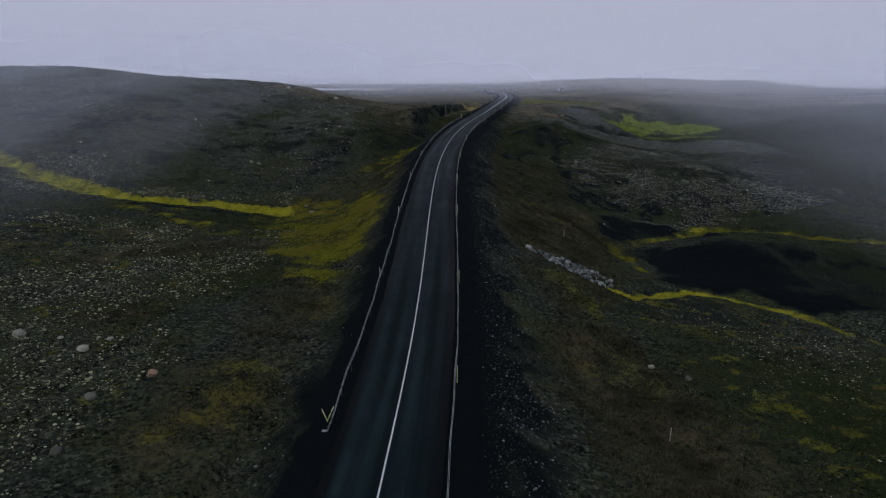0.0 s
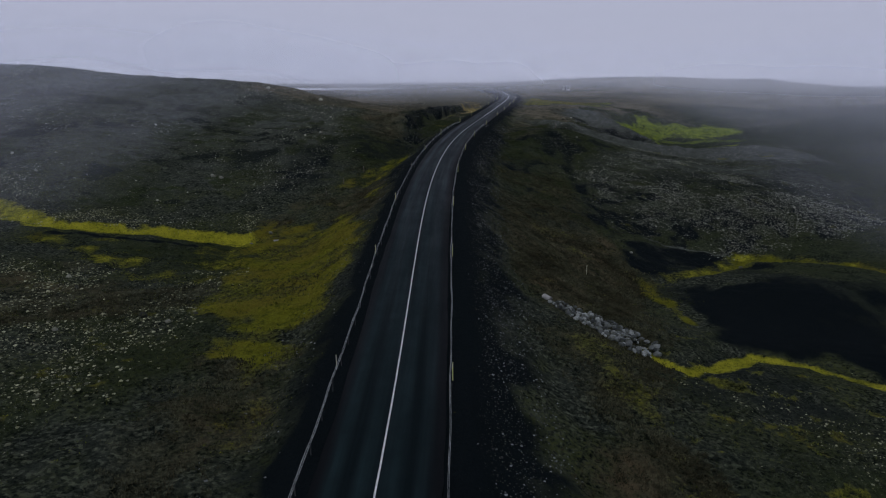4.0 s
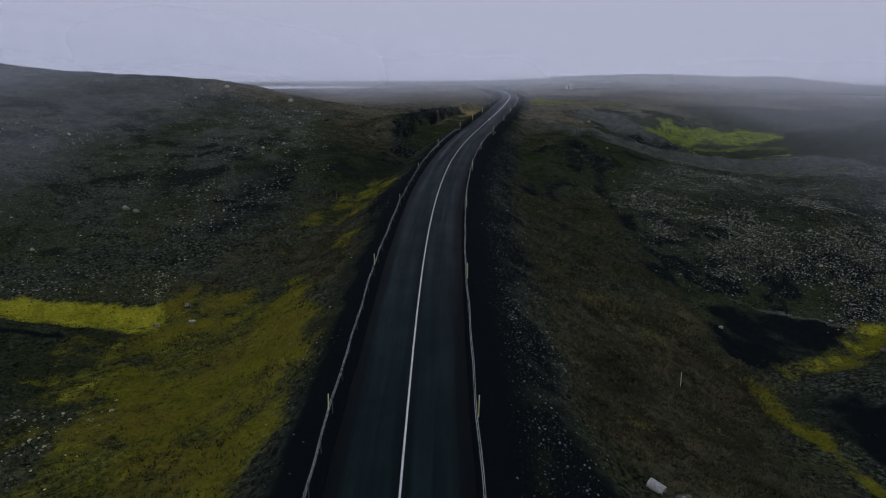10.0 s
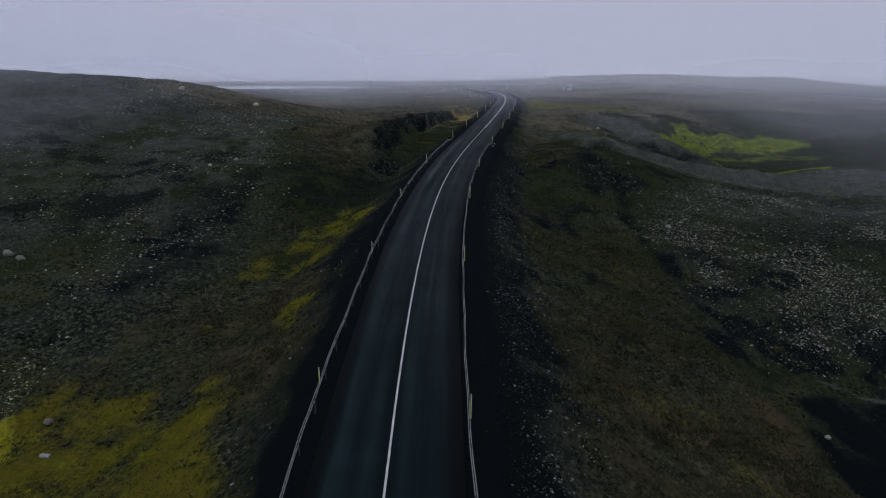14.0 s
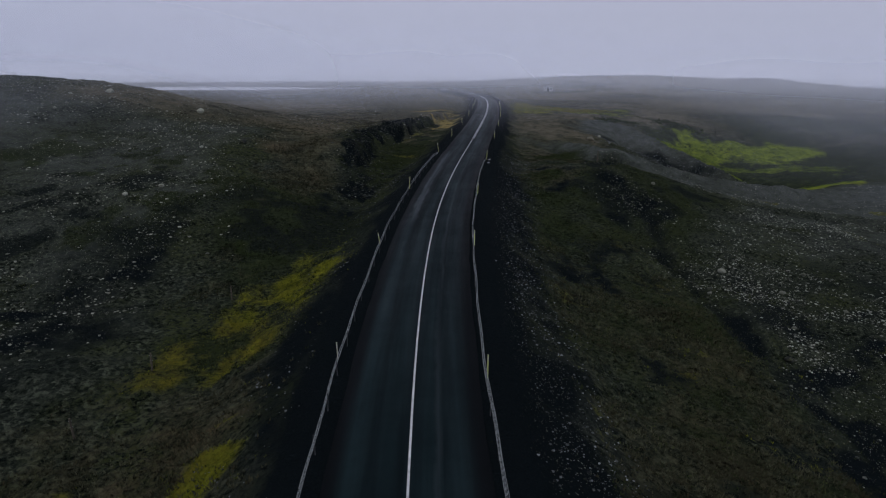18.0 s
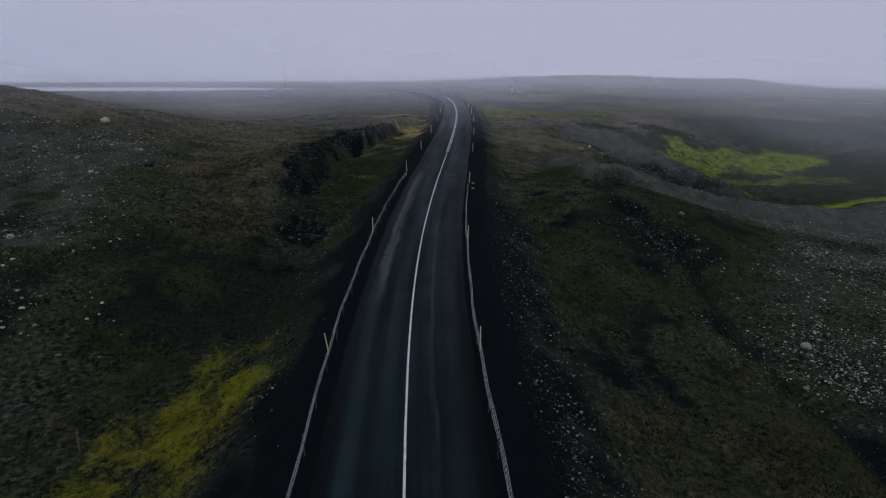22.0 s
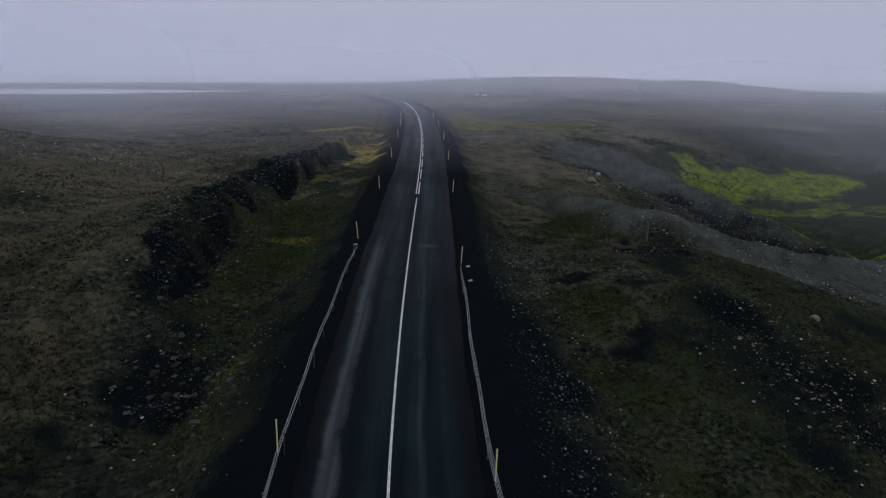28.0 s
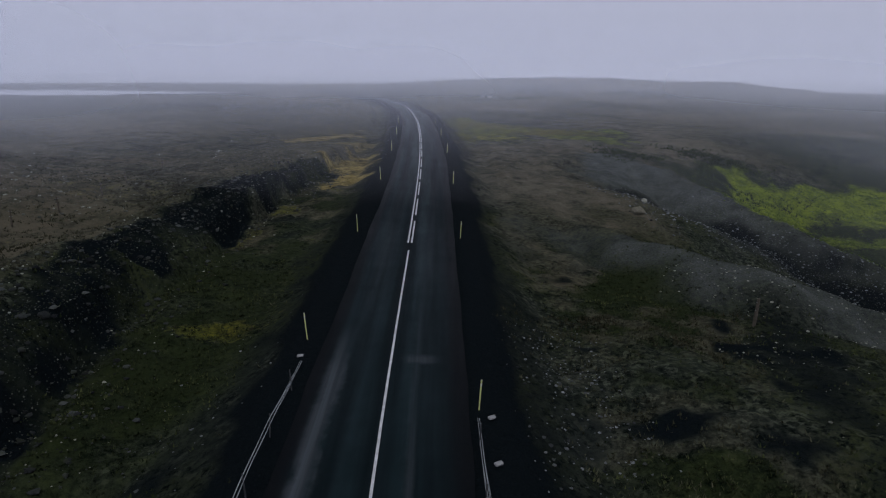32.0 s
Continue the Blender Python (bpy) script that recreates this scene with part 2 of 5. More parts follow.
def stone_material(name, dark, pale, lichen):
    m = Nodes(name)
    rnd = m.add("NewGeometry").outputs["Random Per Island"]
    one = m.add("ObjectInfo").outputs["Random"]
    pos = m.add("TexCoord").outputs["Object"]
    pick = m.math("FRACT", m.math("ADD", rnd, one))
    n = m.noise(pos, 2.4, 4)
    color = m.mix(m.math("POWER", pick, 1.7), dark, pale)
    color = m.mix(m.span(n, 0.5, 0.7, 0, 0.6), color, lichen)
    return m.surface(color, 0.9, normal=m.bump(m.noise(pos, 9.0, 4), 0.5, 0.05), specular=0.25)


def plain(name, color, rough, metal=0.0, vary=0.25, scale=6.0):
    m = Nodes(name)
    n = m.noise(m.add("TexCoord").outputs["Object"], scale, 4)
    low = tuple(c * (1 - vary) for c in color)
    return m.surface(m.mix(m.span(n, 0.35, 0.65), low, color), rough, metal, m.bump(n, 0.2, 0.01))


def tuft_material(name, a, b, c):
    m = Nodes(name)
    rnd = m.add("NewGeometry").outputs["Random Per Island"]
    far = m.noise(m.add("NewGeometry").outputs["Position"], 0.3, 3)
    return m.surface(m.mix(m.span(far, 0.4, 0.6), m.mix(rnd, a, b), m.mix(rnd, c, a)), 0.95, specular=0.1)


def fog_material(name, dense, glow):
    """A sheet of painted haze: lit by the sky near by, and far off glowing as bright as the overcast behind it."""
    m = Nodes(name)
    pos = m.add("NewGeometry").outputs["Position"]
    thick = m.add("Attribute")
    thick.attribute_name = "thickness"
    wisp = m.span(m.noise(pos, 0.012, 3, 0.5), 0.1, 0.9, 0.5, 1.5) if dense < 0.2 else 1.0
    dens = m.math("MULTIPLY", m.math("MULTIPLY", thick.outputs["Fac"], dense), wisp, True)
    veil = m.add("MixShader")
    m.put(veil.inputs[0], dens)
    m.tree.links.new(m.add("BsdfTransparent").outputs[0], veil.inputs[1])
    # far sheets emit: the brightness of the fog is put in as glow
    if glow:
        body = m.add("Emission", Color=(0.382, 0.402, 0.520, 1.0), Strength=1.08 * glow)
    else:
        body = m.add("AddShader")
        m.tree.links.new(m.add("BsdfDiffuse", Color=(0.82, 0.88, 1.0, 1)).outputs[0], body.inputs[0])
        m.tree.links.new(m.add("BsdfTranslucent", Color=(0.88, 0.90, 1.0, 1)).outputs[0], body.inputs[1])
    m.tree.links.new(body.outputs[0], veil.inputs[2])
    return m.finish(veil.outputs[0])


def water_material(name):
    m = Nodes(name)
    pos = m.add("NewGeometry").outputs["Position"]
    return m.surface((0.015, 0.018, 0.022), 0.12, normal=m.bump(m.noise(pos, 1.5, 3), 0.05, 0.05), specular=0.6)


GROUND = ground_material()
ASPHALT = asphalt_material()
PAINT = plain("worn_white_paint", (0.80, 0.82, 0.83), 0.6, vary=0.35, scale=3.0)
YELLOW = plain("yellow_plastic", (0.74, 0.78, 0.30), 0.55, vary=0.2)
PALE_POST = plain("pale_plastic", (0.55, 0.56, 0.42), 0.55, vary=0.2)
REFLECTOR = plain("reflector", (0.75, 0.75, 0.70), 0.25, vary=0.1)
STEEL = plain("galvanised_steel", (0.38, 0.40, 0.42), 0.45, 0.55, vary=0.3, scale=4.0)
DARK_STEEL = plain("dull_steel", (0.10, 0.105, 0.11), 0.6, 0.4, vary=0.3, scale=4.0)
ROPE = plain("wire_rope", (0.46, 0.50, 0.50), 0.6, 0.1, vary=0.3, scale=8.0)
CONCRETE = plain("pale_concrete", (0.42, 0.43, 0.43), 0.9, vary=0.35, scale=7.0)
WOOD = plain("weathered_wood", (0.13, 0.115, 0.09), 0.9, vary=0.4)
STONE = stone_material("weathered_basalt", (0.020, 0.024, 0.022), (0.44, 0.46, 0.38), (0.120, 0.130, 0.060))
SCREE_STONE = stone_material("pale_scree", (0.014, 0.018, 0.018), (0.48, 0.51, 0.43), (0.140, 0.150, 0.090))
MOSSY_STONE = stone_material("mossy_basalt", (0.012, 0.018, 0.012), (0.46, 0.48, 0.32), (0.170, 0.170, 0.045))
DARK_STONE = stone_material("dark_basalt", (0.008, 0.010, 0.011), (0.085, 0.096, 0.092), (0.035, 0.046, 0.014))
VERGE_STONE = stone_material("crushed_basalt", (0.008, 0.011, 0.012), (0.270, 0.295, 0.300), (0.040, 0.048, 0.024))
LAVA_BLOCK = stone_material("black_lava", (0.003, 0.005, 0.006), (0.026, 0.031, 0.030), (0.020, 0.028, 0.010))
TUFT_GREEN = tuft_material("green_grass", (0.070, 0.115, 0.012), (0.150, 0.205, 0.020), (0.045, 0.080, 0.012))
RIPRAP = stone_material("blue_grey_stone", (0.030, 0.036, 0.038), (0.34, 0.38, 0.38), (0.10, 0.115, 0.06))
TUFT_STRAW = tuft_material("straw_grass", (0.016, 0.021, 0.012), (0.112, 0.115, 0.070), (0.054, 0.048, 0.028))
TUFT_MOSS = tuft_material("moss_grass", (0.085, 0.100, 0.014), (0.190, 0.205, 0.024), (0.050, 0.070, 0.012))
TUFT_HEATH = tuft_material("heath_tuft", (0.010, 0.018, 0.007), (0.085, 0.100, 0.040), (0.030, 0.042, 0.016))
TUFT_DARK = tuft_material("dark_shrub", (0.020, 0.034, 0.010), (0.045, 0.068, 0.016), (0.030, 0.045, 0.012))
WATER = water_material("still_water")


# ---- plan: the road's line and the lie of the land ----
# landforms: x, y, half-widths along x and y, height
HILL_WEST = [
    (-150, 205, 60, 45, 12.6), (-95, 200, 40, 35, 6.8), (-50, 195, 28, 30, 7.5), (-80, 150, 35, 30, 6.2),
    (-120, 150, 40, 30, 1.9), (-170, 130, 50, 40, 13.1), (-60, 125, 25, 22, 1.0), (-38, 120, 20, 18, -0.6),
    (-45, 95, 25, 25, -0.6), (-70, 50, 40, 40, 3.2), (-60, 188, 16, 18, -0.6), (-110, 115, 40, 30, 2.0),
]
SLOPE_WEST = [
    (-24, 95, 16, 20, -1.9), (-22, 65, 18, 25, -0.9), (-25, 35, 18, 22, 0.1), (-20, 145, 14, 20, 0.1),
    (-22, 170, 14, 18, 1.6), (-20, 200, 14, 18, 0.5), (5, 220, 18, 20, 2.2),
]
VALLEY_EAST = [
    (15, 40, 16, 22, -2.5), (30, 55, 18, 25, -4.5), (24, 88, 12, 14, -4.5), (36, 80, 18, 20, -0.9),
    (40, 108, 16, 14, -5.4), (14, 85, 9, 18, 0.0), (25, 120, 10, 10, -2.1), (35, 130, 14, 12, -2.0),
    (22, 146, 9, 14, 0.3), (36, 150, 14, 14, -1.3), (25, 165, 12, 14, 2.6),
]
SPURS_EAST = [
    (60, 172, 20, 14, -3.1), (42, 190, 10, 9, -2.7), (54, 195, 10, 9, -5.1), (66, 200, 11, 11, -5.8),
    (50, 212, 9, 9, -5.0), (66, 218, 11, 11, -4.3), (56, 238, 10, 8, -0.2), (60, 180, 14, 9, -2.7),
]
HOLLOW_EAST = [
    (88, 215, 25, 25, -7.7), (70, 110, 30, 30, -4.8), (75, 60, 35, 35, -7.4), (95, 150, 30, 30, -3.8),
    (140, 240, 40, 30, -2.3), (100, 180, 20, 20, -3.0),
]
HILLS_FAR = [
    (120, 290, 50, 40, -2.0), (105, 475, 55, 40, 4.6), (160, 450, 45, 35, 4.8), (195, 415, 25, 25, 4.6),
    (225, 380, 25, 20, -1.3),
]
# finer swells and dips: x, y, height, each 13 m in half-width
LAND_TRIM = [
    (-26, 71, -0.4), (25, 51, 1.6), (42, 112, 0.3), (78, 131, -1.1), (-27, 117, 1.3), (24, 139, -1.3), (-58, 124, 1.4),
    (24, 122, 1.4), (60, 153, -1.7), (-25, 100, -1.1), (-39, 146, 0.8), (31, 130, 0.5), (27, 104, -1.5), (-22, 149, 2.5),
    (-20, 172, 1.8), (67, 191, -1.8), (-61, 105, -0.7), (-12, 181, 0.8), (28, 160, 0.5), (33, 184, -1.0),
]
ROAD_Y = [-200, -40, 15, 40, 65, 90, 115, 140, 165, 190, 220, 260, 310, 380, 460, 560, 800, 1600]
ROAD_X = [-14, -6.6, -3.64, -2.26, -1.75, -1.29, -0.05, 2.58, 6.87, 11.83, 17.54, 24.08, 29.96, 28.52, 6, -40, -180, -700]
ROAD_Z = [-9, -2.4, -0.04, 0.92, 2.08, 3.41, 4.34, 5.23, 5.89, 6.31, 6.7, 6.69, 6.47, 5.8, 5.2, 4.8, 4.6, 4.6]


def spline(knots, values):
    """A natural cubic through the knots."""
    k, v = np.array(knots, float), np.array(values, float)
    h, n = np.diff(k), len(k)
    a, b = np.zeros((n, n)), np.zeros(n)
    a[0, 0] = a[-1, -1] = 1
    for i in range(1, n - 1):
        a[i, i - 1], a[i, i], a[i, i + 1] = h[i - 1], 2 * (h[i - 1] + h[i]), h[i]
        b[i] = 6 * ((v[i + 1] - v[i]) / h[i] - (v[i] - v[i - 1]) / h[i - 1])
    m = np.linalg.solve(a, b)

    def f(x):
        x = np.clip(np.asarray(x, float), k[0], k[-1])
        i = np.clip(np.searchsorted(k, x) - 1, 0, n - 2)
        p, q = (k[i + 1] - x) / h[i], (x - k[i]) / h[i]
        return p * v[i] + q * v[i + 1] + ((p**3 - p) * m[i] + (q**3 - q) * m[i + 1]) * h[i] ** 2 / 6

    return f


road_x, road_z = spline(ROAD_Y, ROAD_X), spline(ROAD_Y, ROAD_Z)


def road_slope(y):
    return (road_x(y + 0.5) - road_x(y - 0.5))


def beside(y, u, lift=0.0):
    """The place u metres to the right of the road's middle at y."""
    d = road_slope(y)
    n = np.sqrt(1 + d * d)
    return np.stack([road_x(y) + u / n, y - u * d / n, road_z(y) + lift], -1)


def across(x, y):
    """How far a place lies to the right of the road's middle."""
    d = road_slope(y)
    return (x - road_x(y)) / np.sqrt(1 + d * d)


def _hash(i, j, seed):
    v = (i.astype(np.int64) * 374761393 + j.astype(np.int64) * 668265263 + seed * 974711) & 0xFFFFFFFF
    v = ((v ^ (v >> 13)) * 1274126177) & 0xFFFFFFFF
    return ((v ^ (v >> 16)) & 0xFFFF) / 65535.0


def value_noise(x, y, seed=0):
    i, j = np.floor(x), np.floor(y)
    fx, fy = x - i, y - j
    fx, fy = fx * fx * (3 - 2 * fx), fy * fy * (3 - 2 * fy)
    a, b = _hash(i, j, seed), _hash(i + 1, j, seed)
    c, d = _hash(i, j + 1, seed), _hash(i + 1, j + 1, seed)
    return (a * (1 - fx) + b * fx) * (1 - fy) + (c * (1 - fx) + d * fx) * fy


def fbm(x, y, size, octaves=4, seed=0):
    """Uneven values from -0.5 to 0.5, in lumps of that size."""
    total, amp, norm = 0.0, 1.0, 0.0
    for o in range(octaves):
        total = total + amp * (value_noise(x / size + 17.3 * o, y / size - 9.1 * o, seed + o) - 0.5)
        norm, amp, size = norm + amp, amp * 0.55, size * 0.47
    return total / norm


def ramp(v, lo, hi):
    t = np.clip((v - lo) / (hi - lo), 0, 1)
    return t * t * (3 - 2 * t)


def window(v, lo, hi, soft):
    return ramp(v, lo - soft, lo + soft) * (1 - ramp(v, hi - soft, hi + soft))


def off_line(x, y, line):
    """The distance from a line through points of the plan."""
    best = np.full(np.shape(x), 1e9)
    for (ax, ay), (bx, by) in zip(line, line[1:]):
        dx, dy = bx - ax, by - ay
        t = np.clip(((x - ax) * dx + (y - ay) * dy) / (dx * dx + dy * dy), 0, 1)
        best = np.minimum(best, np.hypot(x - ax - t * dx, y - ay - t * dy))
    return best


# streams, strips of moss and scarps, in the plan
BROOK_WEST = [(-150, 140), (-100, 122), (-79, 114), (-70, 108.2), (-58, 101.7), (-47.5, 97), (-40, 97.5), (-31.6, 99), (-24, 99.5)]
BROOK_EAST = [(18, 68.2), (19.3, 66.9), (21.5, 66.4), (25, 68.6), (29.2, 71.7), (34, 70), (38.5, 65.7), (42, 60), (46, 53), (62, 46), (110, 30)]
BROOK_FAR = [(26, 93.5), (31, 97.2), (36, 99), (44.5, 106.8), (51, 104), (58, 96), (68, 94.3), (120, 95)]
POND_EDGE = [(26.2, 93.8), (25.5, 90), (26.4, 85), (26.2, 79.6)]
OLD_TRACK = [(31, 111.2), (36.5, 110), (40, 108.6), (46, 106)]
BLACK_SAND = [(32, 84), (38, 79), (46, 76), (60, 74)]
BANK_FACE = [(-4.4, 158), (-5.2, 163.4), (-5.8, 171.4), (-5.5, 181.7), (-3.2, 193.6), (0.9, 208.2), (6.6, 221)]
SHADED_GULLY = [(27.2, 172.5), (25.8, 169), (25, 164.5), (24, 161), (23.2, 157), (22.8, 152)]
SLUMP_EAST = [(18.2, 159.4), (19.5, 156), (21, 152.7), (23, 150), (24.6, 146), (24.8, 143)]
SCARP_EAST = [(25.5, 163), (26, 158), (27, 152), (26.2, 146), (25.4, 141), (24.8, 135), (24.6, 126)]

# patches of ground, as outlines in the plan
MEADOW = [(-50, 96), (-38, 97), (-22, 98), (-20, 88), (-22, 79), (-28, 80), (-36, 84), (-48, 88)]
MOSS_SLOPE = [(-24, 102), (-17, 104), (-8, 93), (-7.5, 78), (-9.3, 68), (-11.2, 60), (-15, 59.5), (-17.2, 66.5), (-20.8, 72), (-20.6, 80), (-21.5, 90)]
STRAW_SLOPE = [(-9, 68), (-11, 61), (-10.4, 48.6), (-11.8, 39.8), (-11.8, 32.5), (-12, 0), (-20, 0), (-16.5, 31), (-14.5, 36), (-15, 44), (-17, 58)]
BROWN_MID = [(-17, 120), (-22.5, 113), (-23, 103), (-18, 104), (-8, 94), (-6.8, 104), (-6.5, 118), (-11, 119)]
MOSS_STRIP = [(-3.9, 134), (-8.2, 138), (-13.2, 131), (-17, 117), (-11.2, 118.3), (-7, 121)]
BLACK_VERGE = [(-4.4, 131), (-7, 124), (-9, 117), (-7.4, 108), (-5.2, 108), (-4.2, 122)]
BLACK_DELL = [(-15.5, 118), (-18, 132), (-19.5, 143), (-26, 141), (-28, 125), (-24, 114)]
MOSS_VERGE = [(-5.3, 118), (-8, 114), (-11.5, 111), (-8.5, 105), (-6.4, 109)]
BROWN_WEST = [(-7.2, 189), (-3, 210), (-14, 214), (-17.5, 172), (-16.4, 160), (-15, 150), (-11, 150), (-7, 160)]
GREEN_WEST = [(-16, 156), (-18.5, 148), (-17, 128), (-10, 134), (-6.3, 139), (-6, 151), (-9, 156)]
HILL_STONES = [(-14, 226), (-18.5, 198), (-18.4, 172), (-18.4, 155), (-19, 140), (-19.5, 128), (-24, 115), (-34, 105), (-62, 107), (-95, 126), (-150, 225)]
BROWN_EAST = [(9.6, 0), (9.8, 69), (9.2, 77.5), (7.4, 84), (7.2, 101), (7.6, 121), (11.5, 146), (17, 150), (23, 146), (22, 131), (23.2, 118), (25.4, 106), (27, 96), (23, 83), (19.5, 70), (16, 60), (17, 46), (20, 36), (21, 0)]
DARK_EAST = [(10, 138), (16, 141), (20, 146), (25.5, 152), (27, 164), (17.5, 159), (13, 164), (10.5, 150)]
BLACK_TOE = [(24.5, 116), (27, 109), (33.5, 110.5), (43, 106), (44, 102), (37, 100.5), (30, 98.5), (27, 96.5), (25.5, 106)]
SCREE_EAST = [(25.5, 124), (25, 114), (27.5, 110), (33.5, 111.5), (43, 107.5), (60, 112), (82, 125), (70, 158), (45, 161), (29, 149)]
POND_SAND = [(30.2, 91), (34, 92.4), (39, 91.5), (46, 89.5), (64, 87), (70, 66), (42, 64), (34, 70.8), (29.4, 72.4), (26, 74), (27.4, 80), (28.4, 86)]
BROWN_HIGH = [(27, 241), (45, 235), (43, 217), (35.5, 198), (30, 181), (24, 166), (17.5, 160), (14.2, 163), (15.5, 178), (20, 202)]
GRAVEL_RIDGE = [(22, 200), (29.6, 188), (34, 182.6), (41, 180.2), (56, 185), (64, 183.4), (90, 184), (90, 160), (56, 164), (43, 167), (36, 173), (31, 181), (26, 191)]
DARK_FLANK = [(27, 172), (31, 179), (36, 172), (43, 166), (38, 158), (28.5, 150), (25.5, 156), (25, 166)]
GRAVEL_SPUR = [(36, 220), (44, 238), (51, 236), (50.5, 222), (53.8, 212), (57.6, 202), (61, 194), (58, 190), (50, 194), (41, 205), (37, 211)]
HOLLOW = [(53, 234), (67, 238), (74, 231), (96, 231), (100, 221), (90, 204), (78, 194), (64, 187), (61, 194), (57.5, 202), (53.8, 212), (51, 222)]
GOLD_BANK = [(7.5, 215), (10.5, 217), (13.5, 226), (13.2, 233), (9.5, 231), (7, 222)]
YELLOW_FAR = [(27, 250), (37, 246), (44, 258), (54, 243), (66, 266), (45, 272), (38, 298), (30, 290)]


def inside(x, y, outline):
    """How far within an outline of the plan a place lies; below nought outside it."""
    best, odd = np.full(np.shape(x), 1e9), np.zeros(np.shape(x), bool)
    for (ax, ay), (bx, by) in zip(outline, outline[1:] + outline[:1]):
        dx, dy = bx - ax, by - ay
        t = np.clip(((x - ax) * dx + (y - ay) * dy) / (dx * dx + dy * dy), 0, 1)
        best = np.minimum(best, np.hypot(x - ax - t * dx, y - ay - t * dy))
        if dy:
            odd ^= ((ay > y) != (by > y)) & (x < ax + dx * (y - ay) / dy)
    return np.where(odd, best, -best)


def spline_foot(y):
    """How far the foot of the western cutting stands off the shoulder."""
    return np.interp(y, [100, 150, 158, 163, 172, 182, 193, 208, 222, 235], [4.2, 6.0, 6.6, 7.6, 8.7, 9.5, 8.9, 7.9, 6.4, 4.0])


def natural(x, y):
    """The land before the road was built."""
    z = 6.0 / (1 + np.exp(-(y - 170) / 22.0))
    for cx, cy, rx, ry, h in HILL_WEST + SLOPE_WEST + VALLEY_EAST + SPURS_EAST + HOLLOW_EAST + HILLS_FAR:
        z = z + h * np.exp(-(((x - cx) / rx) ** 2) - ((y - cy) / ry) ** 2)
    for cx, cy, h in LAND_TRIM:
        z = z + h * np.exp(-((x - cx) ** 2 + (y - cy) ** 2) / 169.0)
    return z


# crests of the two spurs beside the eastern hollow: x, y, z
SPUR_NEAR = [(27, 198, 4.9), (28.6, 191, 5.1), (30.5, 186, 5.3), (33, 182, 4.8), (36, 181, 3.8), (40, 179.5, 2.6), (46, 180, 0.9), (54, 181, -0.4), (63, 181.7, -1.4), (70, 182, -1.7), (95, 180, -2.6)]
FAR_RIDGE = [(60, 486, 9.0), (92, 467, 10.2), (118, 452, 11.2), (150, 438, 11.0), (170, 430, 10.0), (196, 416, 10.0), (216, 402, 9.6), (227, 394, 7.5)]
SPUR_FAR = [(34, 225, 6.2), (44, 229, 5.7), (49.5, 222, 4.6), (53.5, 211, 2.0), (57.5, 201, -0.6), (61.5, 193, -2.6)]


def spur(x, y, line, slope):
    """A ridge that falls away evenly from its crest."""
    best = np.full(np.shape(x), -1e9)
    for (ax, ay, az), (bx, by, bz) in zip(line, line[1:]):
        dx, dy = bx - ax, by - ay
        t = np.clip(((x - ax) * dx + (y - ay) * dy) / (dx * dx + dy * dy), 0, 1)
        d = np.hypot(x - ax - t * dx, y - ay - t * dy)
        best = np.maximum(best, az + t * (bz - az) - slope * (np.sqrt(d * d + 1.0) - 1.0))
    return best


def rough(x, y):
    """Hummocks, gullies and swells."""
    far = np.hypot(x - 5, y - 100)
    swell = fbm(x, y, 26, 3, 5) * 1.3 * (1 - 0.7 * ramp(far, 150, 300)) + fbm(x, y, 160, 3, 8) * 3 * ramp(far, 150, 500)
    hump = fbm(x, y, 5.0, 4, 11) * 0.9 + np.abs(fbm(x, y, 2.2, 3, 21)) * 0.45 + fbm(x, y, 1.1, 2, 23) * 0.30
    return swell, hump * (1 - ramp(far, 140, 230))


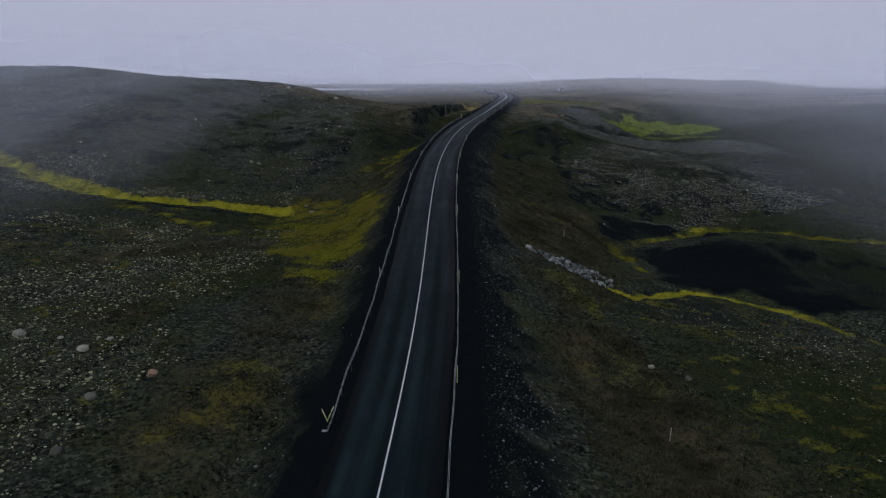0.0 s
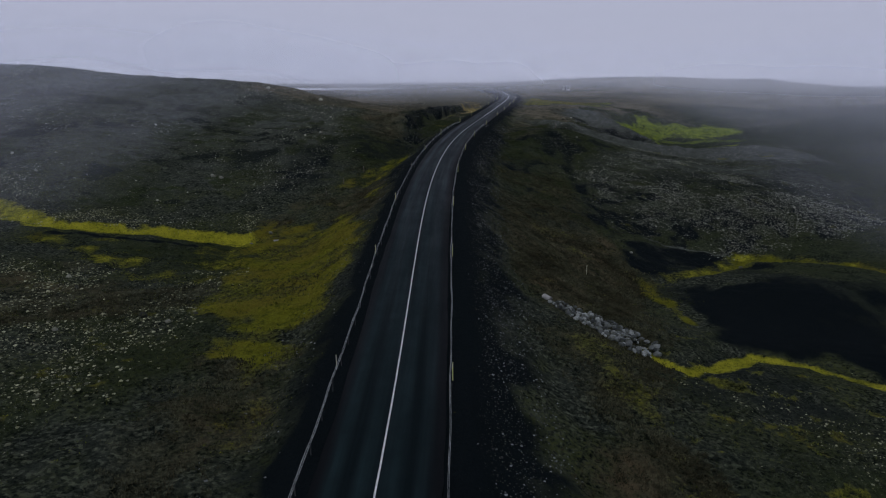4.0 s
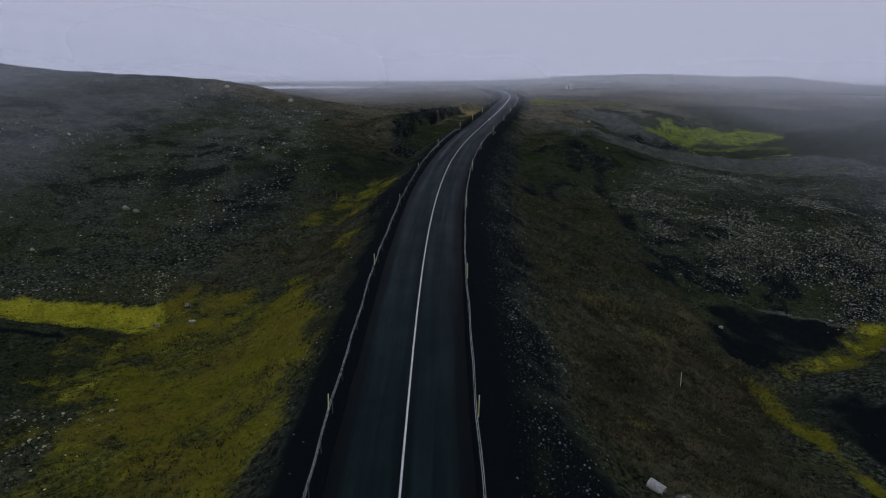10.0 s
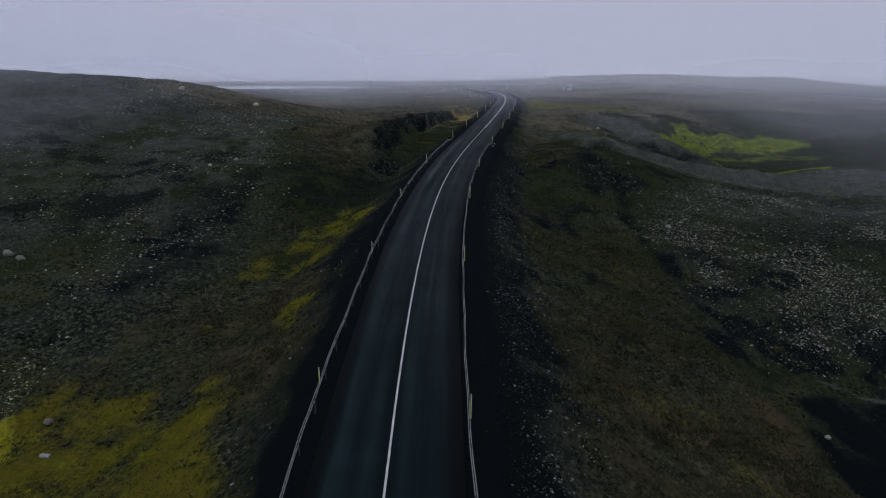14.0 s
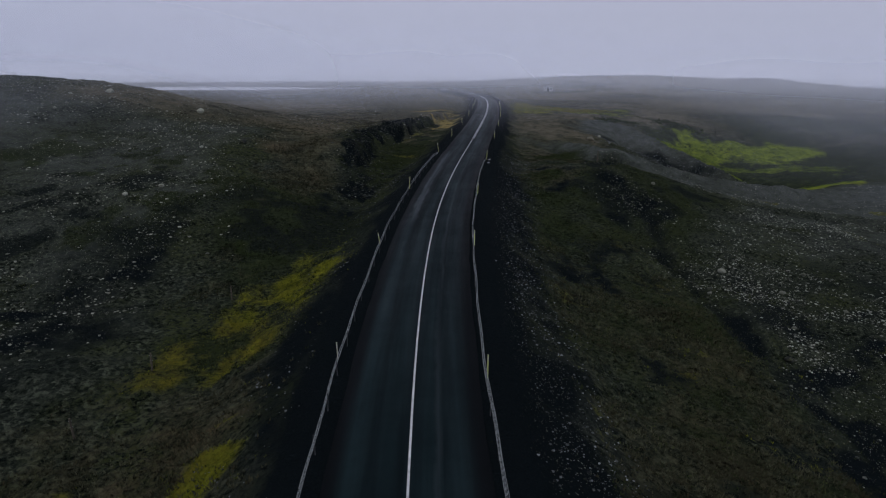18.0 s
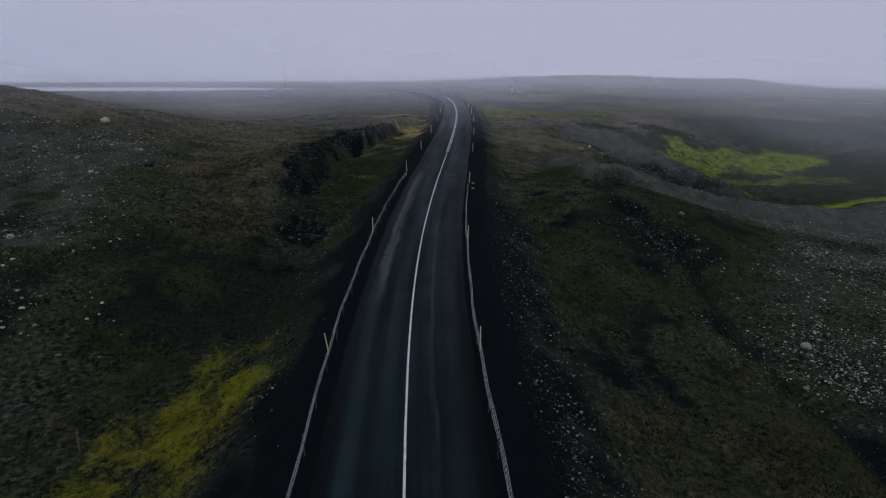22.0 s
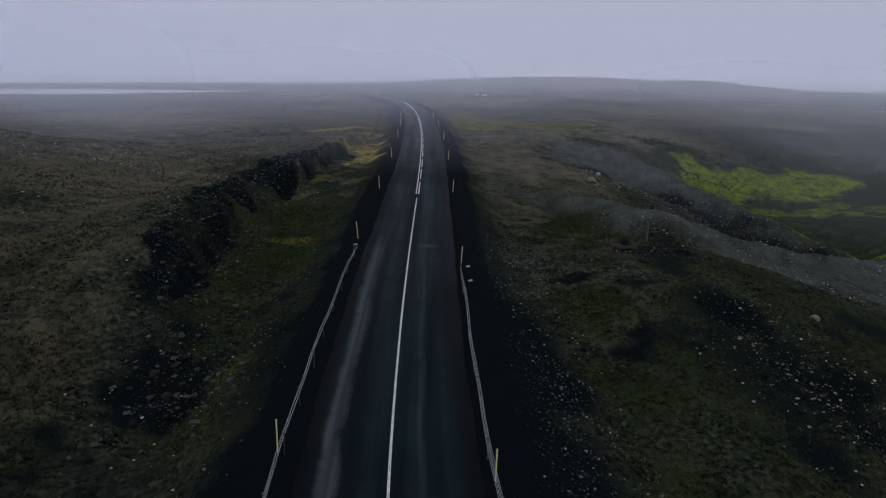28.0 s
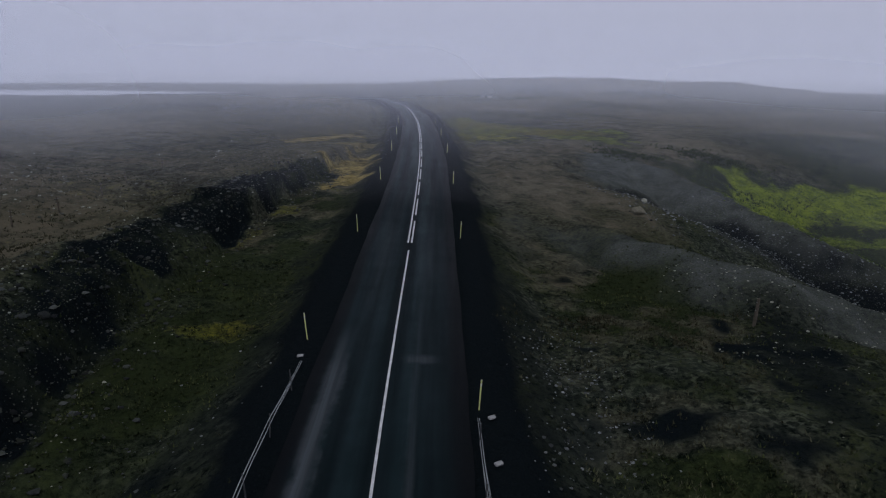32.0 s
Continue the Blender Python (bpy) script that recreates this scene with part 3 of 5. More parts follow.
def ground_z(x, y):
    x, y = np.asarray(x, float), np.asarray(y, float)
    u, zr = across(x, y), road_z(y)
    g = natural(x, y)
    swell, hump = rough(x, y)
    away = ramp(np.abs(u), 5, 14)
    g = np.maximum(g, np.maximum(spur(x, y, SPUR_NEAR, 0.5), spur(x, y, SPUR_FAR, 0.62)) + swell * 0.3)
    g = np.maximum(g, spur(x, y, FAR_RIDGE, 0.3) + 1.4 * fbm(x, y, 22, 3, 6))
    sand = np.exp(-((off_line(x, y, BLACK_SAND) / 8.0) ** 2) * 1.2)
    g = g + swell * away
    g = g * (1 - sand) + sand * -6.6
    # a lip of lava stands beside the cutting
    lip = window(y, 165, 207, 7) * np.exp(-(((u + spline_foot(y) + 7.5) / 4.0) ** 2))
    g = g + lip * 2.3
    a = np.maximum(np.abs(u) - 4.4, 0)
    bench = np.where(u > 0, 0.60, 0.56)
    low = zr - 0.08 - a * bench
    cut = np.where(u < 0, 1.5 + 0.9 * window(y, 160, 216, 5), 0.55)
    foot = np.where(u < 0, spline_foot(y), 4.2)
    high = zr - 0.08 - np.minimum(a, 2.5) * 0.45 + np.maximum(a - foot + 2.2 * fbm(x, y, 4.5, 4, 31), 0) * cut
    z = np.where(g < low, low, np.minimum(g, high))
    blend = np.exp(-np.abs(g - low) * 1.3) * 0.25
    z = z + blend * (np.abs(u) > 6)
    # streams run in shallow channels
    for line, deep in ((BROOK_WEST, 0.7), (BROOK_EAST, 0.6), (BROOK_FAR, 0.7)):
        z = z - deep * np.exp(-((off_line(x, y, line) / 1.6) ** 2)) * ramp(np.abs(u), 9, 14)
    # slumped scarps on the eastern slope
    slump = np.minimum(off_line(x, y, SHADED_GULLY), off_line(x, y, SLUMP_EAST))
    z = z - 0.25 * np.exp(-((slump / 1.6) ** 2)) * (1 + 2.4 * fbm(x, y, 3.5, 3, 34))
    z = z - 0.6 * np.exp(-((off_line(x, y, SCARP_EAST) / 1.3) ** 2)) * (1 + 2.4 * fbm(x, y, 3.0, 3, 36))
    # the lake's basin
    basin = ramp(1.5 - np.hypot((x + 128) / 100, (y - 423) / 25), 0, 0.7)
    z = z * (1 - basin) + 4.6 * basin
    rise = np.abs(u) > 4.4
    z = z + hump * rise * ramp(np.abs(u), 4.6, 9) * (1 - 0.9 * sand)
    face = np.exp(-((off_line(x, y, BANK_FACE) / 3.0) ** 2))
    return z + face * (np.abs(fbm(x, y, 2.6, 3, 41)) * 2.2 - 0.45)


KINDS = ("brown", "olive", "bright", "green", "black", "gravel", "gold")


def kinds(x, y):
    """Shares of brown grass, olive moss, bright moss, dark green heath, black sand, grey gravel and golden straw, and of loose stones."""
    x, y = np.asarray(x, float), np.asarray(y, float)
    u = across(x, y)
    n1, n2, n3 = fbm(x, y, 9, 4, 51), fbm(x, y, 3, 3, 61), fbm(x, y, 30, 3, 71)
    n4 = fbm(x, y, 1.4, 3, 67)
    streak = fbm(u * 1.0, y * 0.28 + 0.5 * u, 1.6, 3, 68)
    west, east = u < 0, u > 0
    share = {k: np.zeros(np.shape(x)) for k in KINDS}

    def area(outline, soft=1.2, ragged=5.0, wide=1.9):
        xs, ys = [p[0] for p in outline], [p[1] for p in outline]
        near = (x > min(xs) - 6) & (x < max(xs) + 6) & (y > min(ys) - 6) & (y < max(ys) + 6)
        out = np.zeros(np.shape(x))
        out[near] = ramp(inside(x[near], y[near], outline) + (ragged * n1 + 0.8 * ragged * n2)[near], -soft * wide, soft * wide)
        return out

    def strip(line, width, soft=0.5):
        return ramp(1.0 - off_line(x, y, line) / width + 1.4 * n2 + 1.1 * n1, -soft, soft)

    def lay(kind, amount):
        amount = np.clip(amount, 0, 1)
        for k in KINDS:
            share[k] = share[k] * (1 - amount)
        share[kind] = share[kind] + amount

    # the wide land: heath far off, dark clods with flecks of moss near by
    lay("brown", ramp(y, 186, 226) * (0.62 + 0.7 * n3))
    lay("green", 0.5 * ramp(n3 + 0.5 * n1, 0.0, 0.14) * (1 - ramp(y, 190, 220)))
    lay("black", 0.5 * ramp(n1 - 0.5 * n3, 0.05, 0.2) * (1 - ramp(y, 150, 190)))
    lay("gravel", area(HILL_STONES, 3.0, 9) * (0.20 + 0.32 * ramp(y, 125, 185) + 1.0 * n1))
    lay("green", area(HILL_STONES, 3.0, 9) * 0.6 * ramp(n1 + 0.5 * n2, 0.10, 0.22) * (1 - 0.7 * ramp(y, 150, 185)))
    lay("black", area(HILL_STONES, 3.0, 9) * 0.6 * ramp(-n1 + 0.6 * n2 - 0.3 * n3, 0.06, 0.2) * (1 - 0.6 * ramp(y, 150, 185)))
    lay("green", east * ramp(-y, -62, -48) * ramp(u, 15, 24) * (0.5 + n1))
    lay("olive", (1 - ramp(y, 72, 84)) * ramp(np.abs(u), 13, 20) * 0.5 * ramp(n4 + 0.4 * n1, 0.10, 0.26))
    lay("brown", west * window(y, 30, 82, 6) * window(u, -60, -17, 4) * ramp(n1 + 0.6 * n3, 0.04, 0.16) * 0.6)
    # west of the road
    lay("green", area(MEADOW, 1.5, 8) * (0.7 + n2))
    lay("olive", area(MEADOW, 1.5, 8) * (0.3 + 1.8 * n2 + 0.8 * n1))
    lay("bright", strip(BROOK_WEST, 2.3) * (0.55 + 0.45 * ramp(x, -62, -46)))
    lay("bright", 0.5 * area(MEADOW, 1.5, 8) * ramp(n2 + 0.5 * n1, 0.12, 0.22))
    lay("black", 0.8 * strip([(-46, 92.5), (-38, 93.4), (-30, 94.6)], 0.8))
    lay("brown", area(STRAW_SLOPE, 1.4) * (0.66 + 1.2 * n1 + n2))
    lay("olive", area(STRAW_SLOPE, 1.4) * 0.42 * ramp(n1 + 0.6 * n2, 0.0, 0.2))
    lay("brown", area(BROWN_MID, 1.4, 6) * (0.62 + 1.2 * n2 + n1))
    lay("green", area(BROWN_MID, 1.4, 6) * 0.6 * ramp(n1 - 0.6 * n2, 0.05, 0.2))
    lay("olive", area(BROWN_MID, 1.4, 6) * 0.45 * ramp(n2 + 0.5 * n1, 0.05, 0.2))
    lay("brown", west * window(u, -11, -5.5, 1.6) * window(y, 72, 128, 6) * (0.45 + 1.5 * n2))
    lay("olive", area(MOSS_SLOPE, 0.9, 5) * (0.86 - 0.16 * ramp(y, 86, 98) + 0.8 * n2 + 0.5 * n4))
    lay("bright", area(MOSS_SLOPE, 0.8, 4) * 0.22 * ramp(n1 + 0.4 * n2, 0.05, 0.2))
    lay("brown", area(MOSS_SLOPE, 1.0, 4) * 0.25 * ramp(n1 - 0.3 * n2, 0.02, 0.18))
    lay("brown", window(x, -55, -8, 8) * window(y, 184, 236, 6) * (0.66 + 1.2 * n1))
    lay("brown", area(BROWN_WEST, 1.8, 6) * (0.86 + n2 + 0.6 * n1))
    lay("olive", area(BROWN_WEST, 1.8, 6) * 0.25 * ramp(n1 + 0.4 * n2, 0.04, 0.2))
    lay("green", area(GREEN_WEST, 2.2, 7) * (0.75 + n2))
    lay("black", area(GREEN_WEST, 2.2, 7) * 0.55 * ramp(n1 + 0.6 * n2, 0.02, 0.18))
    lay("brown", area(GREEN_WEST, 2.2, 7) * 0.5 * ramp(-n1 + 0.6 * n2, 0.06, 0.2))
    lay("green", area(MOSS_STRIP, 0.9, 4.5) * 0.6)
    lay("olive", area(MOSS_STRIP, 0.7, 4.5) * (0.55 + 1.4 * streak + 0.8 * n4))
    lay("bright", area(MOSS_STRIP, 0.7, 3.5) * 0.2 * ramp(streak + 0.5 * n2, 0.06, 0.2))
    lay("black", 0.75 * area(BLACK_VERGE, 1.0, 5) * (0.9 + n2))
    lay("black", 0.55 * area(BLACK_DELL, 2.2, 7) * (0.9 + n2))
    lay("olive", area(MOSS_VERGE, 0.8, 6) * 0.75 * ramp(n2 + 0.5 * n1, -0.04, 0.1))
    bench = west * window(y, 156, 222, 6) * window(-u, 5.5, 4.4 + spline_foot(y), 1.4)
    lay("green", bench * (0.7 + n2))
    lay("black", bench * 0.5 * ramp(n1 - 0.5 * n2, 0.0, 0.16))
    lay("brown", bench * (0.15 + 0.6 * ramp(y, 176, 204)) * ramp(n1 + n2, -0.1, 0.12))
    lay("olive", bench * 0.38 * ramp(n2 + 0.4 * n1, 0.06, 0.2))
    lay("gold", area(GOLD_BANK, 0.8, 5) * (0.5 + 1.6 * n2))
    lay("gold", 0.5 * window(u, -22, -5, 4) * window(y, 236, 285, 8) * ramp(n1 + n3, -0.1, 0.15))
    # east of the road
    lay("green", area(BROWN_EAST, 1.4, 5) * (0.5 + n1))
    lay("brown", area(BROWN_EAST, 1.4, 5) * (0.80 - 0.46 * ramp(y, 96, 124) + 1.0 * n1 + 0.9 * n2 + 0.4 * streak))
    lay("black", area(BROWN_EAST, 1.4, 5) * 0.7 * ramp(y, 92, 116) * ramp(0.7 * n2 - n1 + 0.3 * streak, 0.04, 0.2))
    lay("olive", area(BROWN_EAST, 1.4, 5) * 0.3 * ramp(n2 + 0.6 * n1, 0.08, 0.24))
    lay("olive", 0.42 * strip([(12.4, 66), (13.6, 61), (14.6, 56)], 1.7, 0.9))
    lay("green", area(DARK_EAST, 1.8, 6) * (0.75 + n1))
    lay("black", area(DARK_EAST, 1.8, 6) * 0.55 * ramp(n1 + 0.4 * n2, 0.0, 0.14))
    lay("gravel", area(SCREE_EAST, 2.0, 7) * (0.06 + 0.42 * ramp(y, 122, 158) + 0.9 * n1))
    lay("black", area(SCREE_EAST, 2.0, 7) * 0.75 * ramp(n2 + 0.5 * n1, -0.1, 0.1) * (1 - ramp(y, 120, 140)))
    lay("black", area(SCREE_EAST, 2.0, 7) * 0.55 * (1 - ramp(y, 136, 158)) * (0.8 + n2))
    lay("olive", area(SCREE_EAST, 2.0, 7) * 0.28 * ramp(n2 + 0.8 * n1, 0.14, 0.30))
    lay("black", area(BLACK_TOE, 1.6, 6) * (0.85 + n2))
    lay("gravel", 0.9 * strip(OLD_TRACK, 0.22, 0.4))
    lay("olive", strip(BROOK_FAR, 1.5, 0.8) * (0.8 + 1.6 * n2) * (0.4 + 0.6 * ramp(x, 30, 37)))
    lay("bright", 0.7 * strip(BROOK_FAR, 1.2, 0.7) * ramp(n2 + 0.5 * n1, 0.0, 0.14) * (0.3 + 0.7 * ramp(x, 31, 38)))
    lay("olive", strip(POND_EDGE, 1.0, 0.7) * (0.7 + 2 * n2))
    lay("black", area(POND_SAND, 0.9, 5.0))
    lay("green", area(POND_SAND, 0.7, 3.0) * (0.25 + 0.3 * ramp(x, 40, 56)) * ramp(n3 + n1 + 0.4 * n2, -0.08, 0.16))
    lay("gravel", area(POND_SAND, 0.7, 3.0) * 0.2 * ramp(streak + 0.6 * n1, 0.04, 0.2))
    lay("bright", strip(BROOK_EAST, 0.7) * (0.9 - 0.5 * ramp(x, 31, 44)))
    lay("brown", area(BROWN_HIGH, 1.8, 6) * (0.48 + 0.12 * ramp(y, 186, 200) + n2 + 1.2 * n1))
    lay("green", area(BROWN_HIGH, 1.8, 6) * 0.8 * ramp(n1 - 0.5 * n2, -0.03, 0.12) * (1 - 0.7 * ramp(y, 185, 200)))
    lay("black", area(BROWN_HIGH, 1.8, 6) * 0.75 * ramp(0.8 * n2 - n1, 0.04, 0.18) * (1 - 0.7 * ramp(y, 182, 198)))
    lay("gravel", area(GRAVEL_RIDGE, 2.2, 5) * (0.74 + 1.0 * n1 + 0.5 * n2))
    lay("olive", area(GRAVEL_RIDGE, 1.5, 4) * 0.45 * ramp(n2 + 0.8 * n1, 0.12, 0.24) * (1 - ramp(y, 168, 176)))
    # the ridge's shaded near flank, painted as dark ground down to the gully
    lay("green", area(DARK_FLANK, 1.5, 5) * 0.4)
    lay("black", area(DARK_FLANK, 1.5, 5) * 0.6 * ramp(n1 + 0.5 * n2, -0.08, 0.12))
    lay("black", strip(SHADED_GULLY, 2.0, 0.8) * 0.62)
    # black also follows the two slump lines
    lay("black", strip(SLUMP_EAST, 0.9, 1.2) * 0.4)
    lay("black", strip(SCARP_EAST, 1.3, 0.8) * 0.6)
    lay("green", ramp(x, 66, 90) * window(y, 186, 262, 8) * (0.8 + n1))
    lay("green", area(HOLLOW, 1.5, 6) * 0.95)
    lay("bright", area(HOLLOW, 1.5, 6) * (0.5 * ramp(n1 + 0.4 * n2 + 0.25 * n3, -0.04, 0.14) + 0.06) * ramp(x, 52, 60) * (1 - ramp(x, 84, 98)))
    lay("bright", 0.9 * strip([(57, 218), (66, 224), (78, 226), (92, 226)], 3.6, 0.9))
    lay("bright", strip([(54.5, 213), (58, 204.5), (61.8, 197), (66, 190.5), (76, 188)], 2.3))
    lay("gravel", area(GRAVEL_SPUR, 1.3, 3.5) * (0.9 + 0.5 * n2))
    lay("black", strip([(42.5, 212), (47.5, 206), (51.5, 199), (56.5, 192)], 5.0, 0.9) * 0.85)
    lay("olive", area(YELLOW_FAR, 2.5, 9) * 0.6)
    lay("bright", area(YELLOW_FAR, 2.5, 9) * 0.4 * ramp(n1 + n3, -0.05, 0.15))
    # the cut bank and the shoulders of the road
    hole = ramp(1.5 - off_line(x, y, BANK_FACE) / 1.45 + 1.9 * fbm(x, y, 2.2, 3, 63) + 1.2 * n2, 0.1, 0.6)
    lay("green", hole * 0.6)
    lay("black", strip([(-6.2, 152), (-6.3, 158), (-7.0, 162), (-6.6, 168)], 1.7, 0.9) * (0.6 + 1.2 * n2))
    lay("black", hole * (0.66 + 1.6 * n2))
    lay("black", 0.5 * (1 - ramp(np.abs(u) + 3 * n2 + 2 * n1, 5.4, 8.6)))
    lay("black", east * window(y, 20, 165, 8) * 0.7 * (1 - ramp(u + 4 * n2 + 3 * n1, 7.2, 10.2)))
    lay("gravel", east * 0.22 * window(u, 5.6, 9.0, 1.0) * ramp(n2 + 0.6 * n1, 0.0, 0.16))
    lay("black", 1 - ramp(np.abs(u) + 1.6 * n2, 4.3, 5.5))
    sand = area(POND_SAND, 0.7, 3.0)
    xw, yw = x + 14 * n3 + 9 * n1, y + 14 * fbm(x, y, 30, 3, 73) + 8 * n2
    stony = np.maximum.reduce([
        west * window(yw, -20, 80, 4) * ramp(-u + 10 * n1, 15, 21) * 0.9, west * window(yw, 98, 106, 3) * ramp(-u, 22, 30) * 0.8,
        area(HILL_STONES, 2.5, 9) * (0.72 + n1), area(SCREE_EAST, 2.0, 7) * (0.95 - 0.6 * ramp(y, 122, 150) + n1),
        area(GRAVEL_RIDGE, 1.5, 4) * 0.35, area(GRAVEL_SPUR, 1.3, 3.5) * 0.6, 0.25 * area(BLACK_TOE, 0.9, 4),
        east * window(u, 5.0, 8.0, 1.2) * 0.8 * window(yw, -20, 160, 6), 0.55 * hole, 0.22 * strip(SHADED_GULLY, 2.6), 0.5 * strip(SCARP_EAST, 2.4),
        east * window(yw, -20, 64, 6) * ramp(u, 18, 26) * 0.45, 0.25 * ramp(y, 190, 240), window(xw, -90, -10, 8) * window(yw, 214, 250, 8) * (0.8 + n1)])
    stony = stony * (1 - 0.9 * np.clip(share["olive"] + share["bright"] + share["gold"], 0, 1)) * (1 - 0.93 * sand) * (1 - 0.6 * share["brown"])
    return np.clip(np.stack([share[k] for k in KINDS] + [stony], -1), 0, 1)


def cover(x, y):
    """Shares of moss, grass, black gravel and stones."""
    k = kinds(x, y)
    return np.stack([np.clip(k[..., 1] + k[..., 2], 0, 1), np.clip(k[..., 0] + k[..., 6], 0, 1), k[..., 4], k[..., 7]], -1)


# ---- building helpers ----
def mesh_from(name, verts, faces, material, smooth=False):
    me = bpy.data.meshes.new(name)
    verts, faces = np.asarray(verts, np.float32), np.asarray(faces, np.int32)
    me.vertices.add(len(verts))
    me.vertices.foreach_set("co", verts.ravel())
    k = faces.shape[1]
    me.loops.add(faces.size)
    me.loops.foreach_set("vertex_index", faces.ravel())
    me.polygons.add(len(faces))
    me.polygons.foreach_set("loop_start", np.arange(0, faces.size, k, dtype=np.int32))
    me.polygons.foreach_set("use_smooth", np.full(len(faces), smooth))
    me.materials.append(material)
    me.update(calc_edges=True)
    return me


def part(name, bm, material, parent, label=""):
    """Links a bmesh as one mesh object under a thing or a part."""
    me = bpy.data.meshes.new(name)
    bm.to_mesh(me)
    bm.free()
    me.materials.append(material)
    ob = new(name, me)
    ob.parent = parent
    return tagged(ob, label)


def shared(name, me, parent, m):
    ob = new(name, me)
    ob.parent, ob.matrix_local = parent, m
    return ob


def empty(name, place, label, category, group="", kind=""):
    ob = new(name)
    ob.location = place
    return tagged(ob, label, category, group, kind)


def bm_box(size, at=(0, 0, 0), bevel=0.0, taper=1.0):
    bm = bmesh.new()
    bmesh.ops.create_cube(bm, size=1.0)
    for v in bm.verts:
        k = taper if v.co.z > 0 else 1.0
        v.co = Vector((v.co.x * size[0] * k + at[0], v.co.y * size[1] * k + at[1], v.co.z * size[2] + at[2]))
    if bevel:
        bmesh.ops.bevel(bm, geom=list(bm.edges), offset=bevel, segments=1, affect="EDGES")
    return bm


def bm_pole(radius, height, sides=8, top=1.0, at=(0, 0, 0)):
    bm = bmesh.new()
    bmesh.ops.create_cone(bm, cap_ends=True, segments=sides, radius1=radius, radius2=radius * top, depth=height)
    bmesh.ops.translate(bm, verts=bm.verts, vec=Vector(at) + Vector((0, 0, height / 2)))
    return bm


def bm_mesh(bm, name, material):
    me = bpy.data.meshes.new(name)
    bm.to_mesh(me)
    bm.free()
    me.materials.append(material)
    return me


def ribbon(name, ys, lo, hi, lift, thick, material, uv=False):
    """A slab along the road from lo to hi metres beside its middle (numbers or one value for each y)."""
    lo, hi = np.broadcast_to(lo, ys.shape), np.broadcast_to(hi, ys.shape)
    cols = 7
    f = np.linspace(0, 1, cols)
    us = lo[:, None] * (1 - f) + hi[:, None] * f
    top = np.stack([beside(ys, us[:, i], lift) for i in range(cols)], 1)
    crown = 0.045 * (1 - (us / 3.0) ** 2).clip(0, 1)
    top[..., 2] += crown
    foot = top[:, [0, -1]].copy()
    foot[..., 2] -= thick
    grid = np.concatenate([foot[:, :1], top, foot[:, 1:]], 1)
    n, k = grid.shape[:2]
    i = np.arange(n - 1)[:, None] * k + np.arange(k - 1)[None]
    faces = np.stack([i, i + 1, i + 1 + k, i + k], -1).reshape(-1, 4)
    me = mesh_from(name, grid.reshape(-1, 3), faces, material)
    if uv:
        uu = np.concatenate([us[:, :1], us, us[:, -1:]], 1)
        flat = np.stack([uu, np.broadcast_to(ys[:, None], uu.shape)], -1).reshape(-1, 2)
        layer = me.uv_layers.new(name="UVMap")
        layer.data.foreach_set("uv", flat[faces.ravel()].astype(np.float32).ravel())
    return me


# ---- the ground: one sheet out to the horizon ----
def graded(lo, hi, step, far_lo, far_hi, grow=1.09):
    mid = np.arange(lo, hi, step)
    left, right, d = [lo], [mid[-1]], step
    while left[-1] > far_lo:
        d *= grow
        left.append(left[-1] - d)
    d = step
    while right[-1] < far_hi:
        d *= grow
        right.append(right[-1] + d)
    return np.array(left[:0:-1] + list(mid) + right[1:])


gx = graded(-52, 62, 0.32, -3200, 3200, 1.06)
gy = graded(18, 238, 0.32, -1200, 3600, 1.05)
X, Y = np.meshgrid(gx, gy)
Z = ground_z(X, Y)
nx, ny = len(gx), len(gy)
idx = np.arange(ny - 1)[:, None] * nx + np.arange(nx - 1)[None]
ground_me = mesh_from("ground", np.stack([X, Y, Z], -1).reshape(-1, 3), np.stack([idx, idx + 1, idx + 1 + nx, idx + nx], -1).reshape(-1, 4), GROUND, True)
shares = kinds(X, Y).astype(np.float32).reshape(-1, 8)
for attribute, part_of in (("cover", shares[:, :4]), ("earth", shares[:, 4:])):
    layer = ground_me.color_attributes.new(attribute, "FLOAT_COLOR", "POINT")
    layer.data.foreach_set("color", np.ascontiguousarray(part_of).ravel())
ground = tagged(new("ground", ground_me), "dark lava tundra with yellow-green moss and straw grass", "ground", kind="structure")

# ---- the road ----
ys = np.concatenate([np.arange(-60, 260, 0.5), np.arange(260, 640, 3.0)])
edge_l = -2.95 + 0.22 * fbm(ys, 0 * ys, 5, 3, 3)
edge_r = 2.95 + 0.22 * fbm(ys, 0 * ys + 50, 5, 3, 4)
road = tagged(new("road", ribbon("road", ys, edge_l, edge_r, 0.0, 0.16, ASPHALT, True)), "narrow worn dark asphalt road with pale wheel tracks", "road", kind="structure")


def painted(y0, y1, u0, u1, name="painted_line"):
    yy = np.arange(y0, y1 + 0.01, min(0.5, (y1 - y0) / 4))
    wob = 0.012 * fbm(yy, 0 * yy + u0, 1.2, 2, 9)
    ob = new(name, ribbon(name, yy, u0 + wob, u1 + wob, 0.005, 0.004, PAINT))
    ob.parent = road
    return ob


tagged(painted(-55, 187.3, -0.045, 0.045), "solid white painted centre line")
tagged(painted(188.6, 420, -0.17, -0.06), "solid white painted centre line")
y = 188.6
while y < 330:
    painted(y, y + 5.6, 0.06, 0.17, "painted_dash")
    y += 7.2


